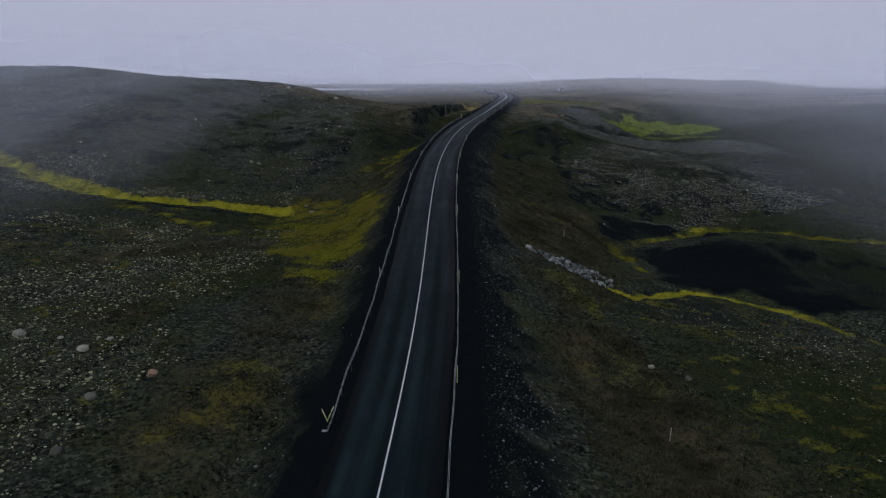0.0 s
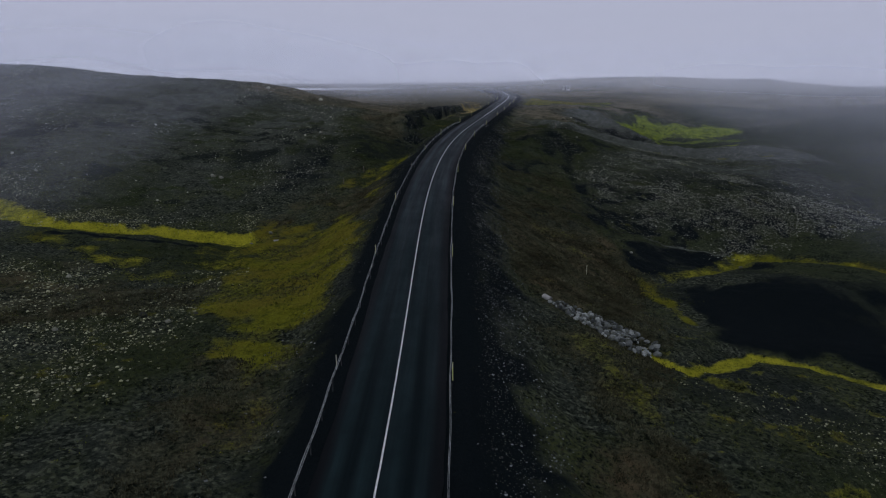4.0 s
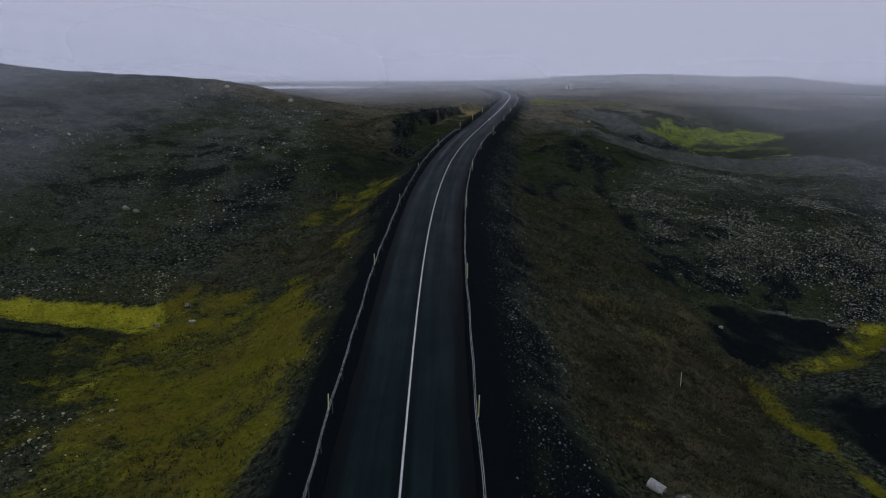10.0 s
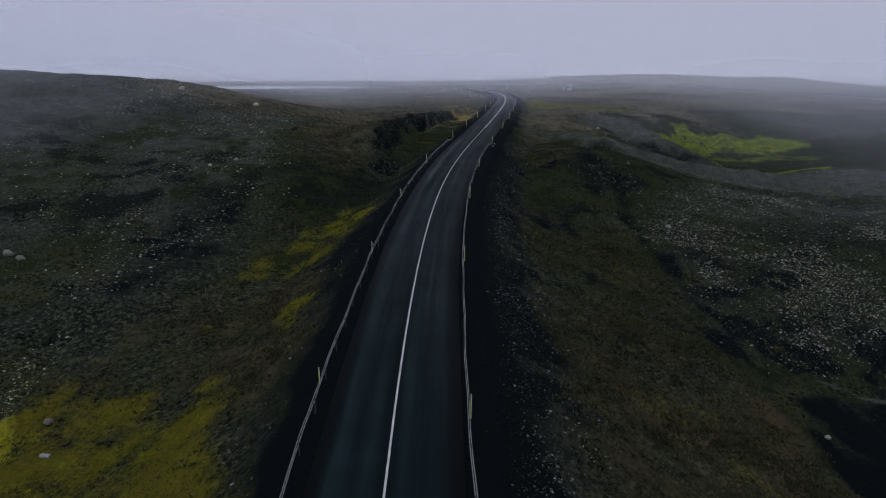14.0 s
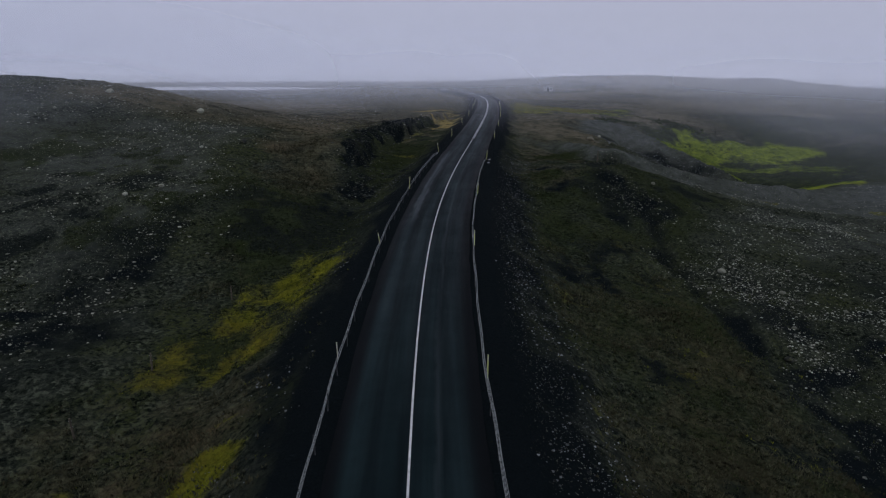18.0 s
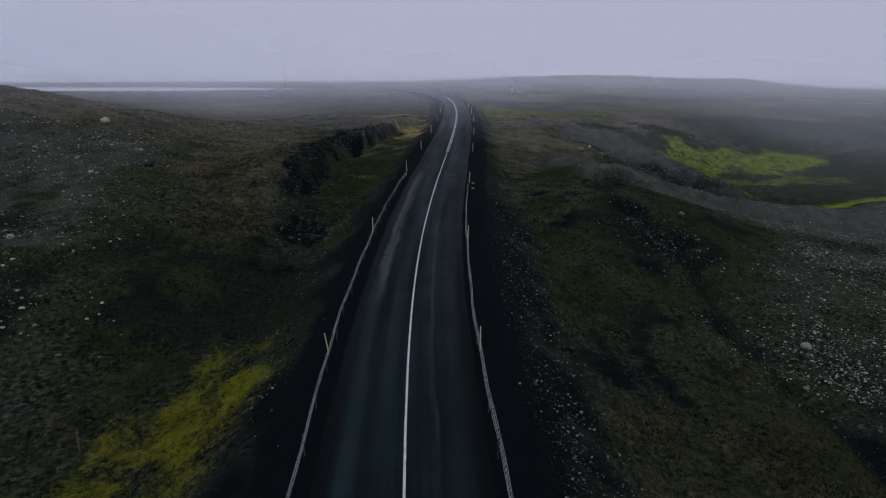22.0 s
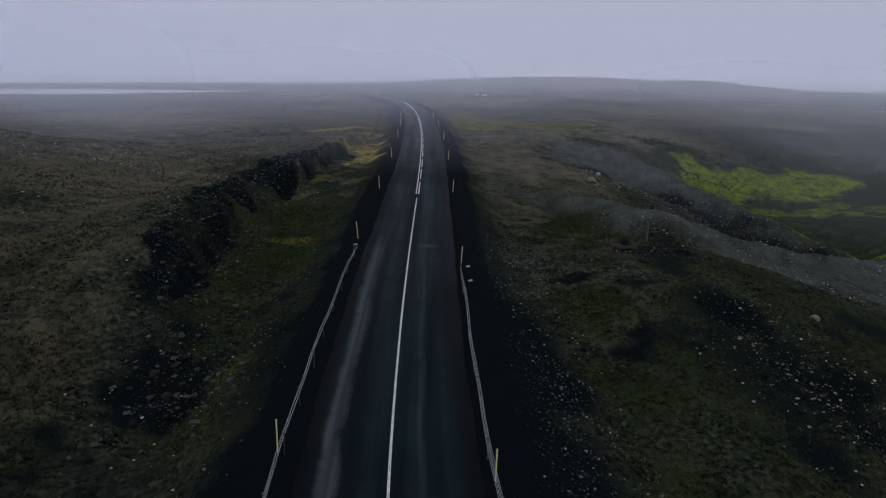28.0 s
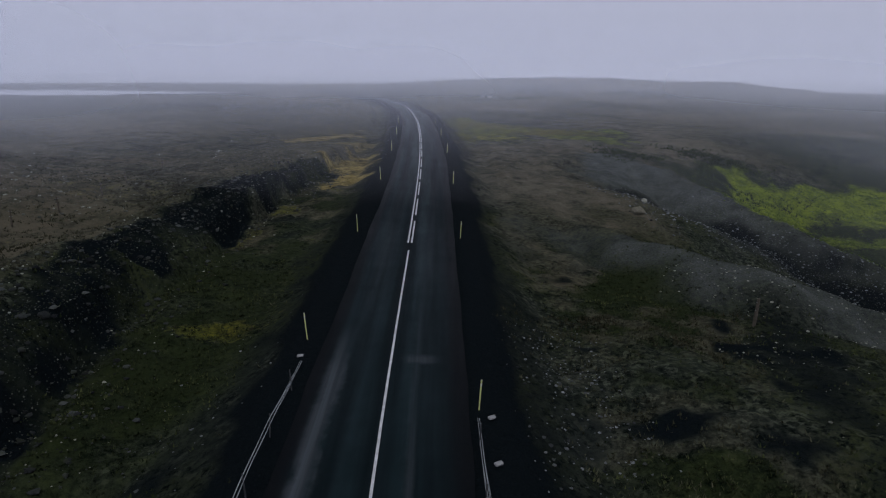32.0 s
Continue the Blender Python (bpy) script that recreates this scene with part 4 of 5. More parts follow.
# ---- mist: thin veils of painted haze well beyond the camera's way ----
def mist(radius, dense, top, glow):
    """One wall of painted mist, rounded at both ends, that stands all about the place and thins out at the ground."""
    a, side = np.linspace(0, np.pi, 120), np.arange(140, -10, -10)
    wide = radius + 0.25 * max(0, radius - 170) * np.maximum(0, -np.cos(a))
    px = 5 + np.concatenate([wide * np.cos(a), np.full(len(side), -wide[-1]), wide[::-1] * np.cos(a[::-1]), np.full(len(side), wide[0])])
    py = np.concatenate([150 + radius * np.sin(a), side, -10 - radius * np.sin(a[::-1]), side[::-1]])
    n = len(px)
    base = natural(px, py)
    clear = 1 - ((0.7 if radius < 100 else 0.15) * ramp((px - 5) / radius, 0.1, 0.6) * ramp(py, 110, 190) if radius < 130 else 0) + (0.9 * ramp((5 - px) / radius, 0.1, 0.5) * ramp(py, 165, 200) if radius < 100 else 0)
    verts, thick = [], []
    for h in [-4, *range(40), *range(40, 122, 2)]:
        if h > top:
            break
        share = min(1.0, h / 40) if h > 0 else 0.0
        verts.append(np.stack([px, py, base * (1 - share) + h], -1))
        thick.append(np.full(n, clear * ramp(h, -0.8, 8.0 if radius < 300 else 2.0) * (1 - ramp(h, top * 0.35, top * 0.95))))
    rows, i = len(verts), np.arange(n)
    faces = np.concatenate([np.stack([k * n + i, k * n + (i + 1) % n, (k + 1) * n + (i + 1) % n, (k + 1) * n + i], -1) for k in range(rows - 1)])
    me = mesh_from("fog_sheet", np.concatenate(verts), faces, fog_material("fog_veil", dense, glow))
    layer = me.attributes.new("thickness", "FLOAT", "POINT")
    layer.data.foreach_set("value", np.concatenate(thick).astype(np.float32))
    tagged(new("fog_sheet", me), "thin sheet of painted grey-lilac haze, for fog over the far land", "fog", "fog banks", "stuff")


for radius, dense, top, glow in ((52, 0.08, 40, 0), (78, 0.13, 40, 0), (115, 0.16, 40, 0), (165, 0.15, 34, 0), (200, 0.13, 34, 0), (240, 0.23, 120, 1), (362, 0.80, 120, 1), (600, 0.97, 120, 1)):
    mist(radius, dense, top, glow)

# ---- the lake ----
a = np.linspace(0, 2 * np.pi, 72, endpoint=False)
shore = 1 + 0.08 * np.sin(5 * a + 1) + 0.05 * np.sin(11 * a)
lake_v = np.c_[-128 + 98 * np.cos(a) * shore, 423 + 24 * np.sin(a) * shore, np.full(72, 5.5)]
bm = bmesh.new()
bm.faces.new([bm.verts.new(v) for v in lake_v])
tagged(new("lake", bm_mesh(bm, "lake", WATER)), "pale still lake reflecting the overcast sky", "lake", kind="structure")


# ---- wire rope barriers ----
def barrier(side, y0, y1, name_label):
    off = 3.5 if side < 0 else 3.22
    thing = empty("wire_rope_barrier", beside(np.array(y0), side * off), name_label, "road barrier", "roadside barriers")
    base = Vector(thing.location)
    post_me = bm_mesh(bm_box((0.04, 0.06, 0.84), (0, 0, 0.34), 0.006), "barrier_post", DARK_STEEL)
    yy, i = y0 + 1.0, 0
    while yy < y1 - 0.5:
        sag = 0.03 * math.sin(i * 2.3) * side
        p = Vector(beside(np.array(yy), side * off + sag)) - base
        shared("post", post_me, thing, Matrix.Translation(p) @ pose(0, 0, 0, 3 * math.sin(i * 1.7), 2.5 * math.sin(i * 3.1)))
        yy, i = yy + 2.9, i + 1
    for k, h in enumerate((0.44, 0.54, 0.64, 0.74)):
        curve_y = np.arange(y0, y1 + 0.01, 0.6)
        end = np.minimum(ramp(curve_y, y0, y0 + 6), 1 - ramp(curve_y, y1 - 6, y1))
        lift = 0.08 + (h - 0.08) * end + 0.02 * np.sin(curve_y * 2.1 + k)
        wave = 0.025 * np.sin(curve_y * 0.83) + 0.03 * np.sin(curve_y * 0.31 + 1)
        c = beside(curve_y, side * off + wave + (0.03 if k % 2 else -0.03))
        c[:, 2] += lift
        c -= np.array(base)
        ring = np.array([(math.cos(q), math.sin(q)) for q in (0.5, 2.1, 3.65, 5.2)]) * 0.009
        v = np.concatenate([np.stack([c[:, 0] + r[0], c[:, 1], c[:, 2] + r[1]], -1)[:, None] for r in ring], 1)
        n = len(c)
        j = np.arange(n - 1)[:, None] * 4
        q = np.arange(4)[None]
        faces = np.stack([j + q, j + (q + 1) % 4, j + 4 + (q + 1) % 4, j + 4 + q], -1).reshape(-1, 4)
        rope = new("rope", mesh_from("rope", v.reshape(-1, 3), faces, ROPE, True))
        rope.parent = thing
    return thing


left_barrier = barrier(-1, 30.0, 172.6, "galvanised wire rope barrier on steel posts along the road edge")
right_barrier = barrier(1, -40.0, 168.2, "galvanised wire rope barrier on steel posts along the road edge")
for thing, side, spots in ((left_barrier, -1, (172.8, 30.2)), (right_barrier, 1, (168.4, 165.9))):
    for yy in spots:
        p = Vector(beside(np.array(yy), side * 3.72)) - Vector(thing.location)
        block = part("anchor_block", bm_box((0.26, 0.16, 0.08), (0, 0, 0.0), 0.02), CONCRETE, thing, "small weathered concrete anchor block")
        block.matrix_local = Matrix.Translation(p) @ pose(0, 0, 0, 4, -6, 12 * side)


# ---- roadside marker posts ----
def marker(y, u, lean_x=0.0, lean_y=0.0, tall=1.25, material=None, label="slim yellow plastic marker post at the road edge"):
    p = beside(np.array(float(y)), u)
    thing = empty("marker_post", (p[0], p[1], p[2] - 0.1), label, "marker post", "roadside marker posts")
    thing.rotation_euler = (radians(lean_x), radians(lean_y), 0)
    part("stake", bm_box((0.052, 0.028, tall), (0, 0, tall / 2), 0.008), material or YELLOW, thing)
    part("reflector", bm_box((0.045, 0.012, 0.14), (0, -0.02, tall - 0.16), 0.003), REFLECTOR, thing, "pale reflector plate")
    part("cap", bm_box((0.066, 0.034, 0.03), (0, 0, tall + 0.012), 0.006), PALE_POST, thing)
    return thing


for i, (yl, tilt) in enumerate(((31.2, -20), (54, 0), (74.8, 2), (94.4, 0), (113.8, -2), (131.6, -9), (150, 1), (174.4, -4), (191.5, -2), (210.4, -3), (230.5, -2), (251, 0), (272, 2))):
    marker(yl, -3.75, 0, tilt, 0.85 if yl < 140 else 1.25, PALE_POST if i in (1, 4) else YELLOW)
marker(31.4, -3.8, 0, 24, 0.9, label="slim yellow plastic marker post fallen across another")
for i, (yr, tilt) in enumerate(((35.8, 0), (52.6, 0), (74.2, 1), (91.6, 0), (112, 0), (131.6, 0), (148.4, 1), (169.0, 3), (190.2, 3), (208.8, 2), (229, 3), (250, 2), (271, 0))):
    marker(yr, 3.32, 0, tilt, 1.15)


# ---- loose stones ----
def lump(seed, squash=0.58, jag=0.42):
    """An uneven stone of twenty faces, about one metre across."""
    g = (1 + 5**0.5) / 2
    v = np.array([(-1, g, 0), (1, g, 0), (-1, -g, 0), (1, -g, 0), (0, -1, g), (0, 1, g), (0, -1, -g), (0, 1, -g), (g, 0, -1), (g, 0, 1), (-g, 0, -1), (-g, 0, 1)], float)
    v = v / np.linalg.norm(v[0]) * 0.5
    r = np.random.RandomState(seed)
    v *= 1 + jag * (r.rand(12, 1) - 0.5) * 2
    v *= (1.0 + 0.35 * r.rand(), 0.75 + 0.3 * r.rand(), squash)
    f = [(0, 11, 5), (0, 5, 1), (0, 1, 7), (0, 7, 10), (0, 10, 11), (1, 5, 9), (5, 11, 4), (11, 10, 2), (10, 7, 6), (7, 1, 8), (3, 9, 4), (3, 4, 2), (3, 2, 6), (3, 6, 8), (3, 8, 9), (4, 9, 5), (2, 4, 11), (6, 2, 10), (8, 6, 7), (9, 8, 1)]
    return v, np.array(f)


LUMPS = [lump(s) for s in range(8)]


def pick_places(r, count, box, share):
    x0, x1, y0, y1 = box
    x, y = r.uniform(x0, x1, count * 6), r.uniform(y0, y1, count * 6)
    keep = r.rand(len(x)) < share(x, y)
    return x[keep][:count], y[keep][:count]


def scatter(name, count, box, share, sizes, material, label, category, seed, sink=0.25):
    r = np.random.RandomState(seed)
    x, y = pick_places(r, count, box, share)
    n = len(x)
    size = sizes[0] * (sizes[1] / sizes[0]) ** (r.rand(n) ** 2.6)
    turn = r.uniform(0, 2 * np.pi, n)
    z = ground_z(x, y) + size * (0.35 - sink)
    kind = r.randint(0, len(LUMPS), n)
    verts, faces, at = [], [], 0
    for k, (v, f) in enumerate(LUMPS):
        w = np.where(kind == k)[0]
        c, s = np.cos(turn[w])[:, None], np.sin(turn[w])[:, None]
        vx = (v[None, :, 0] * c - v[None, :, 1] * s) * size[w, None] + x[w, None]
        vy = (v[None, :, 0] * s + v[None, :, 1] * c) * size[w, None] + y[w, None]
        vz = v[None, :, 2] * size[w, None] + z[w, None]
        verts.append(np.stack([vx, vy, vz], -1).reshape(-1, 3))
        faces.append((f[None] + np.arange(len(w))[:, None, None] * 12).reshape(-1, 3) + at)
        at += len(w) * 12
    return tagged(new(name, mesh_from(name, np.concatenate(verts), np.concatenate(faces), material)), label, category, kind="stuff")


def stony_share(x, y):
    c = cover(x, y)
    clump = 0.12 + 2.0 * ramp(fbm(x, y, 7, 3, 91) + 0.6 * fbm(x, y, 24, 2, 94), -0.08, 0.2)
    return c[:, 3] * clump


scatter("field_stones", 30000, (-66, -8, 6, 92), stony_share, (0.08, 0.28), MOSSY_STONE, "pale mossy lava stones strewn over the field", "stones", 101)
scatter("field_stones", 22000, (-110, -14, 98, 216), stony_share, (0.07, 0.28), STONE, "pale lava stones strewn over the dark hillside", "stones", 102)
scatter("scree", 34000, (12, 95, 104, 192), lambda x, y: stony_share(x, y) * ramp(inside(x, y, SCREE_EAST), -3, 2), (0.07, 0.23), SCREE_STONE, "pale and dark scree on the slope", "stones", 103)
scatter("scree", 9000, (14, 95, 134, 186), lambda x, y: 0.6 * stony_share(x, y) * ramp(across(x, y), 11, 14) * ramp(-inside(x, y, SCREE_EAST), 0, 4), (0.06, 0.20), STONE, "grey and pale stones on the gravel ridge", "stones", 113)
scatter("field_stones", 5000, (-75, -24, 99, 118), lambda x, y: np.exp(-(((off_line(x, y, BROOK_WEST) - 5.0) / 3.4) ** 2)) * (x < -25) * ramp(fbm(x, y, 5, 3, 98), -0.1, 0.15), (0.07, 0.22), MOSSY_STONE, "pale lava stones heaped above the mossy brook", "stones", 112)
scatter("field_stones", 7500, (12, 75, 4, 76), stony_share, (0.07, 0.21), MOSSY_STONE, "grey-green lava stones among moss", "stones", 104)
scatter("verge_stones", 15000, (-2, 30, 10, 178), lambda x, y: window(across(x, y), 5.6, 9.6, 1.2) * (0.3 + 1.6 * np.clip(fbm(x, y, 6, 3, 95) + 0.1, 0, 1)), (0.06, 0.17), VERGE_STONE, "coarse broken stones on the road embankment", "stones", 105)
scatter("verge_stones", 9000, (-22, 12, 10, 182), lambda x, y: window(-across(x, y), 5.4, 9.0, 1.3) * (0.15 + 1.6 * np.clip(fbm(x, y, 6, 3, 96), 0, 1)), (0.05, 0.17), VERGE_STONE, "coarse dark stones on the road embankment", "stones", 106)
scatter("rubble", 3800, (-14, 14, 154, 228), lambda x, y: np.exp(-((off_line(x, y, BANK_FACE) / 2.6) ** 2)), (0.06, 0.36), DARK_STONE, "dark broken lava rubble on the cut bank", "stones", 107)
scatter("rubble", 1500, (-12, 14, 154, 226), lambda x, y: np.exp(-(((off_line(x, y, BANK_FACE) - 1.6) / 1.8) ** 2)), (0.05, 0.18), STONE, "pale stones fallen from the cut bank", "stones", 108)
scatter("scree", 3000, (34, 68, 186, 232), lambda x, y: np.exp(-((off_line(x, y, [(40, 206), (49, 205), (58, 194)]) / 5.5) ** 2)), (0.08, 0.30), VERGE_STONE, "dark scree on the spur's flank", "stones", 109)
scatter("field_stones", 2500, (-75, -4, 196, 262), lambda x, y: 0.5 * ramp(fbm(x, y, 16, 3, 97), -0.05, 0.15), (0.06, 0.30), STONE, "pale stones on the high plain", "stones", 110)


# ---- grass and moss tufts ----
def tufts(name, count, box, share, height, material, label, seed):
    r = np.random.RandomState(seed)
    x, y = pick_places(r, count, box, share)
    n, k = len(x), 5
    z = ground_z(x, y) - 0.02
    tall = height[0] + (height[1] - height[0]) * r.rand(n, k)
    a = r.uniform(0, 2 * np.pi, (n, k))
    lean, wide = 0.35 + 0.6 * r.rand(n, k), (0.015 + 0.025 * r.rand(n, k)) * (1 + 2 * height[1])
    bx, by = x[:, None] + 0.09 * np.cos(a), y[:, None] + 0.09 * np.sin(a)
    p0 = np.stack([bx - wide * np.sin(a), by + wide * np.cos(a), np.broadcast_to(z[:, None], bx.shape)], -1)
    p1 = np.stack([bx + wide * np.sin(a), by - wide * np.cos(a), np.broadcast_to(z[:, None], bx.shape)], -1)
    p2 = np.stack([bx + np.cos(a) * tall * lean, by + np.sin(a) * tall * lean, z[:, None] + tall], -1)
    v = np.stack([p0, p1, p2], 2).reshape(-1, 3)
    return tagged(new(name, mesh_from(name, v, np.arange(len(v)).reshape(-1, 3), material)), label, "grass", kind="stuff")


def straw_share(x, y):
    c = cover(x, y)
    return c[:, 1] * (1 - c[:, 2]) * (0.3 + 1.2 * ramp(fbm(x, y, 4, 3, 92), -0.1, 0.2))


def moss_share(x, y):
    c = cover(x, y)
    return c[:, 0] * (1 - 0.7 * c[:, 2])


tufts("straw_grass", 48000, (2, 32, 10, 180), straw_share, (0.06, 0.20), TUFT_STRAW, "short straw-brown grass on the embankment", 201)
tufts("straw_grass", 40000, (-34, 4, 10, 225), lambda x, y: straw_share(x, y) * (1 - 0.75 * ramp(y, 150, 185)), (0.06, 0.19), TUFT_STRAW, "short straw-brown grass beside the road", 202)
tufts("moss_grass", 26000, (-60, 0, 40, 145), moss_share, (0.03, 0.09), TUFT_MOSS, "yellow-green mossy grass on the slope", 203)
tufts("moss_grass", 14000, (14, 75, 20, 125), moss_share, (0.04, 0.13), TUFT_MOSS, "yellow-green mossy grass along the brook", 204)
tufts("moss_grass", 6000, (48, 95, 188, 240), moss_share, (0.08, 0.20), TUFT_GREEN, "bright green grass in the hollow", 205)
tufts("heath_tufts", 30000, (-34, 34, 20, 190), lambda x, y: kinds(x, y)[:, 3] * ramp(np.abs(across(x, y)), 5, 9), (0.06, 0.16), TUFT_HEATH, "dark green heath and grass tufts", 207)
tufts("low_shrubs", 3500, (46, 84, 222, 252), lambda x, y: np.exp(-((off_line(x, y, [(54, 236), (62, 237), (68, 230)]) / 5.0) ** 2)) * ramp(fbm(x, y, 5, 3, 93), -0.1, 0.15), (0.2, 0.5), TUFT_DARK, "dark green low shrubs behind the gravel spur", 206)


# ---- boulders ----
def boulder_mesh(seed, material):
    bm = bmesh.new()
    bmesh.ops.create_icosphere(bm, subdivisions=2, radius=0.5)
    r = random.Random(seed)
    off = Vector((r.uniform(0, 50), r.uniform(0, 50), r.uniform(0, 50)))
    cuts = [(Vector((r.uniform(-1, 1), r.uniform(-1, 1), r.uniform(-0.6, 1))).normalized(), r.uniform(0.28, 0.42)) for _ in range(5)]
    for v in bm.verts:
        v.co *= 1 + 0.28 * noise.noise(v.co * 2.3 + off)
        for n, d in cuts:
            over = v.co.dot(n) - d
            if over > 0:
                v.co -= n * over * 0.9
        v.co.z *= 0.72
    return bm_mesh(bm, "boulder", material)


BOULDERS = [boulder_mesh(s, STONE) for s in range(6)]
RED_BOULDER = boulder_mesh(31, plain("rust_red_stone", (0.38, 0.27, 0.18), 0.9, vary=0.4))
PALE_BOULDER = boulder_mesh(44, plain("pale_lichen_stone", (0.19, 0.18, 0.13), 0.9, vary=0.35))


def boulder(x, y, size, me, label, turn=0.0):
    ob = new("boulder", me)
    ob.location = (x, y, float(ground_z(x, y)) + size * 0.16)
    ob.rotation_euler, ob.scale = (0.15 * math.sin(turn), 0.2 * math.cos(turn), turn), (size, size, size)
    return tagged(ob, label, "boulder", "loose boulders")


boulder(-18.6, 36.9, 0.8, RED_BOULDER, "pale rust-tinged lava boulder lying on the stony field", 0.4)
boulder(35.0, 202.0, 1.35, PALE_BOULDER, "large pale lichen-covered boulder at the gully's head", 1.0)
boulder(38.0, 206.5, 0.7, BOULDERS[2], "pale broken boulder beside the gully", 2.0)
for i, (bx, by, size) in enumerate(((-25, 40.5, 0.8), (-21, 34, 0.75), (-20, 28.7, 0.7), (-24, 68, 0.7), (-30.5, 42.3, 0.9), (-36.9, 122.6, 1.0), (-35.2, 121.4, 0.8), (-22.2, 101.2, 0.6), (19.4, 45.5, 0.55), (17, 47.3, 0.6), (41.7, 102, 0.6), (27, 103.8, 0.5), (26.4, 124.7, 0.7), (29.4, 140.6, 0.8), (30.5, 161, 0.6), (-31, 189, 1.2), (-20, 168, 0.9), (-45, 191, 1.3), (33.2, 136.8, 0.55))):
    boulder(bx, by, size, BOULDERS[i % 6], "grey lava boulder lying among smaller stones", i * 1.3)
rb = np.random.RandomState(77)
for box, count, hi in (((-60, -14, 14, 88), 34, 0.5), ((-85, -22, 108, 205), 40, 0.6), ((24, 70, 114, 150), 22, 0.5)):
    px, py = pick_places(rb, count, box, stony_share)
    for i in range(len(px)):
        boulder(px[i], py[i], rb.uniform(0.42, hi), BOULDERS[rb.randint(6)], "grey lava boulder lying among smaller stones", rb.uniform(0, 6))

DARK_BLOCKS = [boulder_mesh(60 + s, LAVA_BLOCK) for s in range(5)]
for i in range(20):
    at = i / 19 * (len(BANK_FACE) - 1.001)
    (ax, ay), (bx, by) = BANK_FACE[int(at)], BANK_FACE[int(at) + 1]
    f = at % 1
    ob = boulder(ax + f * (bx - ax) + rb.uniform(-1.8, 0.8), ay + f * (by - ay) + rb.uniform(-0.6, 0.6), rb.uniform(0.3, 0.6), DARK_BLOCKS[i % 5], "dark jagged lava block in the cut bank", rb.uniform(0, 6))
    ob.name = "lava_block"

# ---- culvert with its apron of stones ----
riprap = empty("stone_apron", (11.0, 74.0, float(ground_z(11.0, 74.0))), "apron of blue-grey broken stones below the culvert", "stone apron")
PIECES = []
for s in range(7):
    v, f = lump(300 + s, 0.75, 0.26)
    PIECES.append(mesh_from("stone", v, f, RIPRAP))
rr = random.Random(5)
for i in range(290):
    t = rr.random() ** 0.85
    half = 0.9 + 2.7 * t * (1.25 - 0.6 * t)
    w = rr.uniform(-1, 1)
    px = 11.0 + 7.2 * t + 0.62 * half * w
    py = 73.8 - 6.4 * t + 0.70 * half * w
    size = rr.uniform(0.26, 0.60) * (0.85 + 0.35 * t)
    pz = float(ground_z(px, py)) + size * rr.uniform(0.1, 0.42)
    shared("stone", PIECES[i % 7], riprap, Matrix.Translation(Vector((px, py, pz)) - Vector(riprap.location)) @ pose(0, 0, 0, rr.uniform(-25, 25), rr.uniform(-25, 25), rr.uniform(0, 360)) @ Matrix.Scale(size, 4))


def culvert(x, y, radius, length, heading, label):
    """The end of a pipe that leaves the embankment."""
    thing = empty("culvert", (x, y, float(ground_z(x, y)) + radius * 0.45), label, "culvert")
    bm = bmesh.new()
    sides, rings = 20, []
    for k in range(int(length / 0.12) + 1):
        r = radius * (1.0 + (0.03 if k % 2 else 0.0))
        rings.append([bm.verts.new((r * math.cos(q * 2 * math.pi / sides), -k * 0.12, r * math.sin(q * 2 * math.pi / sides))) for q in range(sides)])
    inner = [[bm.verts.new((v.co.x * 0.9, v.co.y, v.co.z * 0.9)) for v in ring] for ring in (rings[0], rings[-1])]
    for a, b in zip(rings, rings[1:]):
        for q in range(sides):
            bm.faces.new((a[q], a[(q + 1) % sides], b[(q + 1) % sides], b[q]))
    for q in range(sides):
        bm.faces.new((rings[0][q], inner[0][q], inner[0][(q + 1) % sides], rings[0][(q + 1) % sides]))
        bm.faces.new((inner[0][q], inner[1][q], inner[1][(q + 1) % sides], inner[0][(q + 1) % sides]))
    part("pipe", bm, CONCRETE, thing, "pale grey corrugated pipe end")
    part("headstone", bm_box((radius * 1.2, 0.3, 0.16), (0, 0.12, -radius * 0.95), 0.05), CONCRETE, thing)
    thing.rotation_euler = (radians(-8), 0, radians(heading))
    return thing


culvert(10.8, 74.2, 0.27, 0.9, 222, "pale grey corrugated culvert pipe leaving the embankment")
culvert(-21.0, 98.2, 0.13, 0.8, 70, "small pale culvert pipe leaving the mossy slope")


# ---- pools ----
def pool(x, y, rx, ry, turn, label, lift=0.1):
    bm = bmesh.new()
    vs = []
    for q in range(22):
        a = q * 2 * math.pi / 22
        k = 1 + 0.22 * math.sin(3 * a + x) + 0.12 * math.sin(5 * a)
        px, py = rx * k * math.cos(a), ry * k * math.sin(a)
        vs.append(bm.verts.new((x + px * math.cos(turn) - py * math.sin(turn), y + px * math.sin(turn) + py * math.cos(turn), float(ground_z(x, y)) + lift)))
    bm.faces.new(vs)
    tagged(new("water", bm_mesh(bm, "water", WATER)), label, "water", kind="structure")


pool(-23.8, 98.2, 0.7, 0.22, 2.2, "small pool of pale water in the moss", 0.03)
pool(-25.6, 98.9, 0.4, 0.15, 0.2, "small pool of pale water in the moss", 0.03)


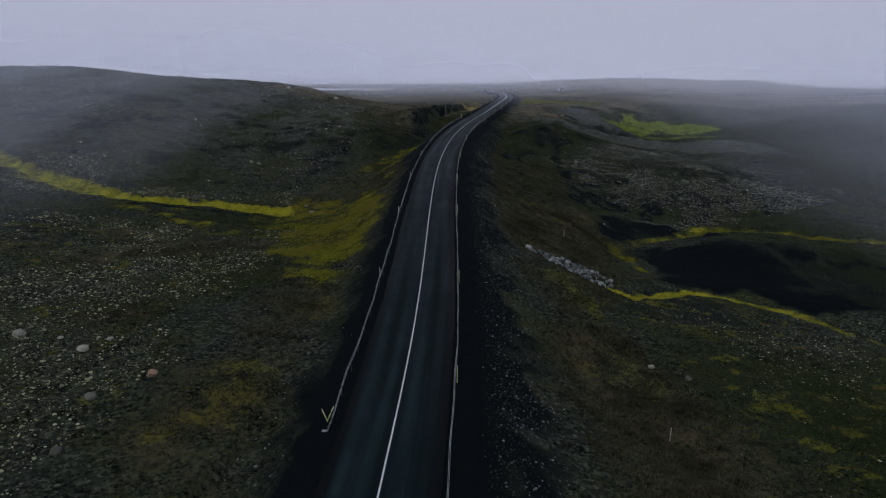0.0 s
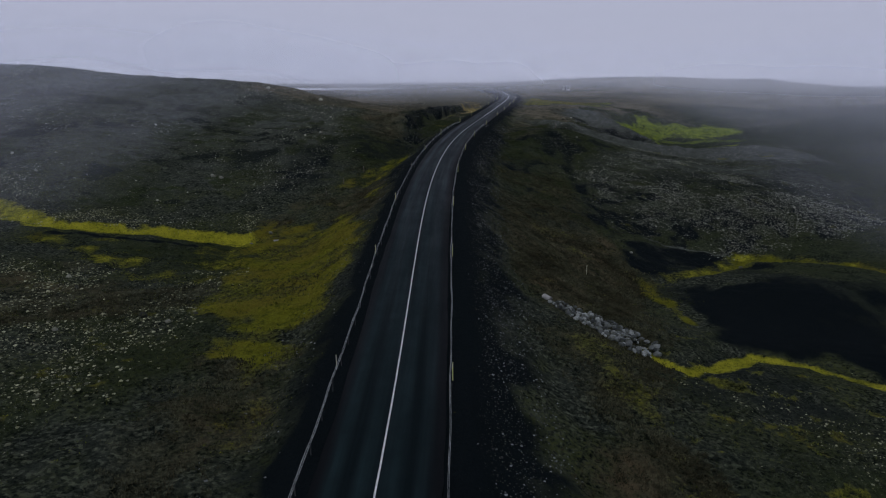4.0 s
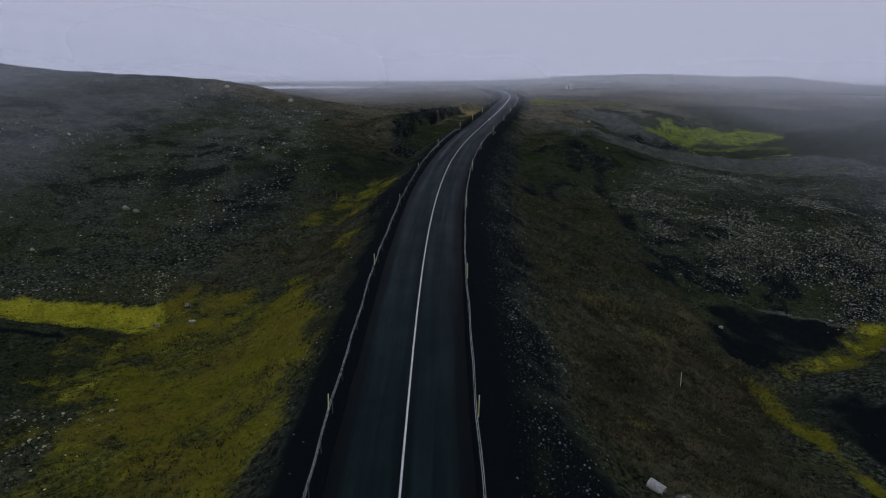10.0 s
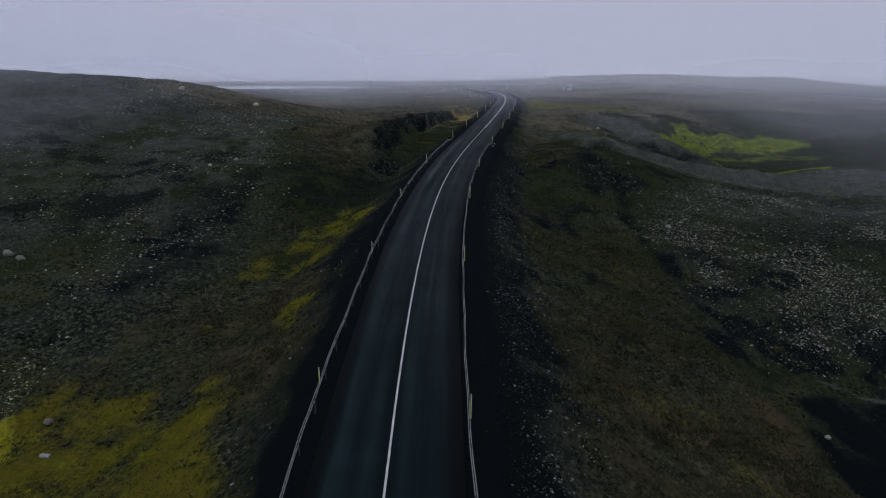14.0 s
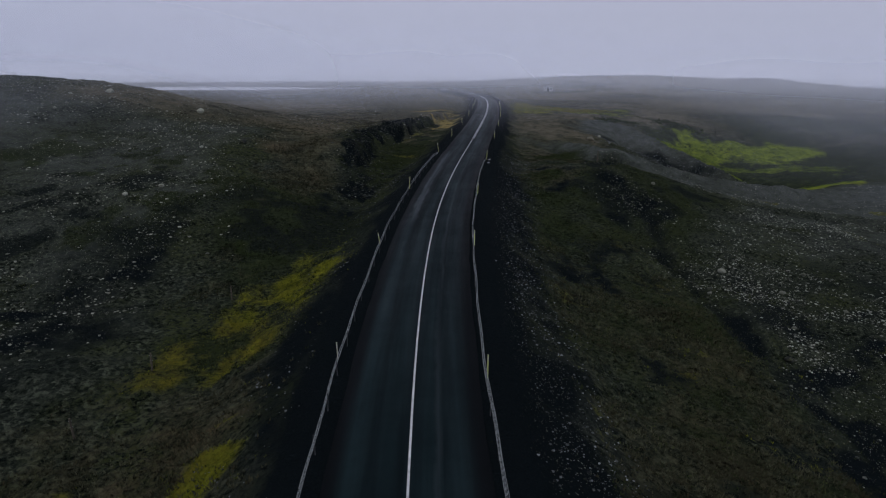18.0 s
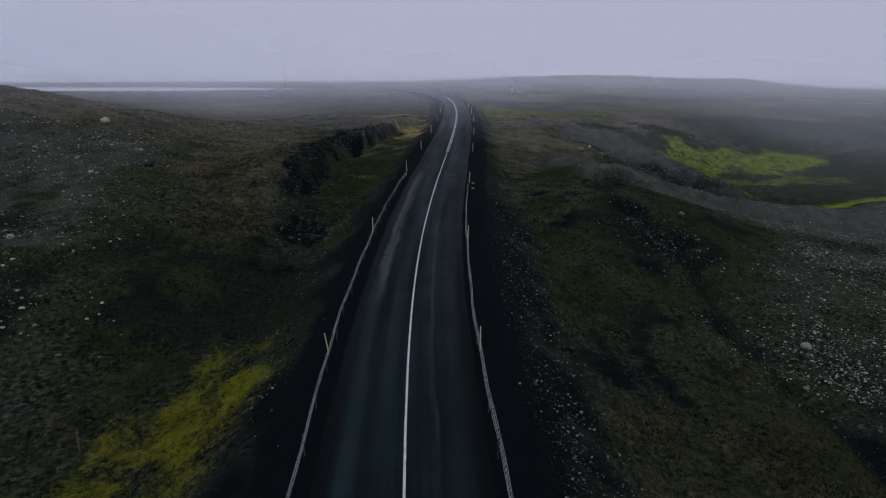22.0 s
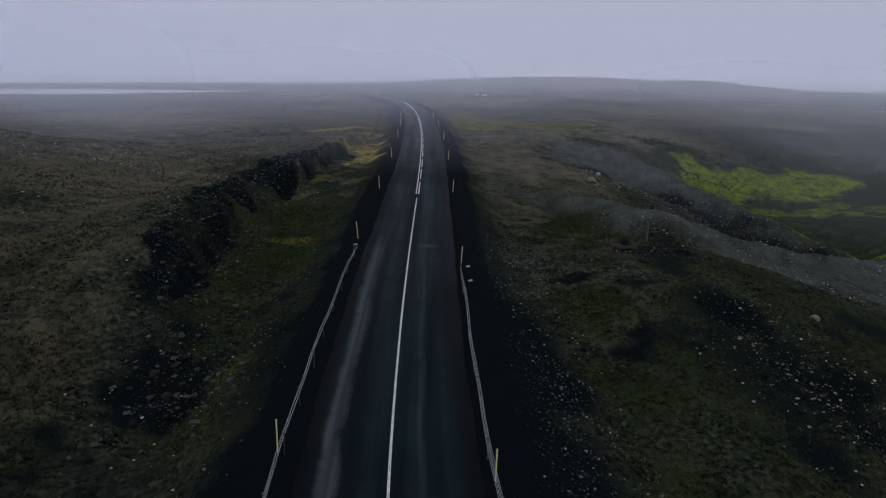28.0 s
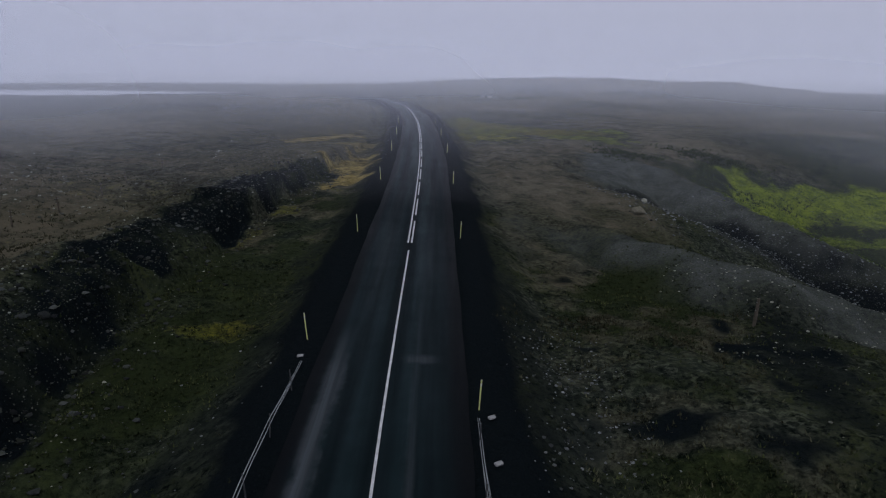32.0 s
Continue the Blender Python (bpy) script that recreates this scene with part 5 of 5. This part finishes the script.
# ---- fence posts and stakes ----
def fence_post(x, y, tall, radius, label, material=None, lean=0.0, wire=False):
    thing = empty("fence_post", (x, y, float(ground_z(x, y)) - 0.12), label, "fence post", "old fence posts")
    thing.rotation_euler = (radians(lean), radians(-lean * 0.6), 0.3)
    part("post", bm_pole(radius, tall, 7, 0.8), material or WOOD, thing)
    for h in (0.62, 0.88):
        part("staple", bm_box((radius * 2.6, 0.02, 0.03), (0, 0, tall * h), 0.004), STEEL, thing)
    if wire:
        part("wire_coil", bm_pole(radius * 2.4, 0.10, 9, 0.8, (0, 0, tall * 0.45)), ROPE, thing, "tangle of pale fence wire")
    return thing


for fx, fy, ft in ((-11.3, 204.8, 1.3), (-10.4, 208.6, 1.2), (-12.1, 197.7, 1.3), (-13.5, 193.6, 1.3), (-9.0, 216.5, 1.2), (-17.0, 114.7, 1.3), (-13.2, 131.0, 1.2), (-15.2, 120.4, 1.2)):
    fence_post(fx, fy, ft, 0.06, "weathered wooden fence post standing in grass", lean=4 * math.sin(fx))
fence_post(28.5, 177.0, 1.7, 0.10, "dark weathered wooden post standing on the gravel ridge", lean=3)
fence_post(14.8, 36.5, 1.3, 0.035, "slender pale stake in the grass", PALE_POST, 8)
fence_post(17.6, 89.5, 1.2, 0.035, "slender pale stake in the grass", PALE_POST, -5)


# ---- a small white hut far off in the fog ----
def hut(x, y, turn):
    thing = empty("hut", (x, y, float(ground_z(x, y)) - 0.1), "small white hut standing on the foggy plain", "hut")
    thing.rotation_euler = (0, 0, turn)
    white, roof_m = plain("white_cladding", (0.45, 0.47, 0.47), 0.7), plain("grey_roof_sheet", (0.20, 0.21, 0.22), 0.6)
    glass = plain("dark_glass", (0.03, 0.035, 0.04), 0.1)
    part("wall", bm_box((3.4, 2.4, 1.9), (0, 0, 0.95), 0.03), white, thing)
    bm = bmesh.new()
    pts = [bm.verts.new(p) for p in ((-1.9, -1.4, 1.9), (1.9, -1.4, 1.9), (1.9, 1.4, 1.9), (-1.9, 1.4, 1.9), (-1.9, 0, 2.8), (1.9, 0, 2.8))]
    for f in ((0, 1, 5, 4), (2, 3, 4, 5), (0, 4, 3), (1, 2, 5), (3, 2, 1, 0)):
        bm.faces.new([pts[k] for k in f])
    part("roof", bm, roof_m, thing)
    part("door", bm_box((0.8, 0.06, 1.7), (-0.8, -1.21, 0.85), 0.02), glass, thing)
    part("window", bm_box((0.9, 0.06, 0.7), (0.7, -1.21, 1.2), 0.02), glass, thing)


hut(68, 376, 0.2)
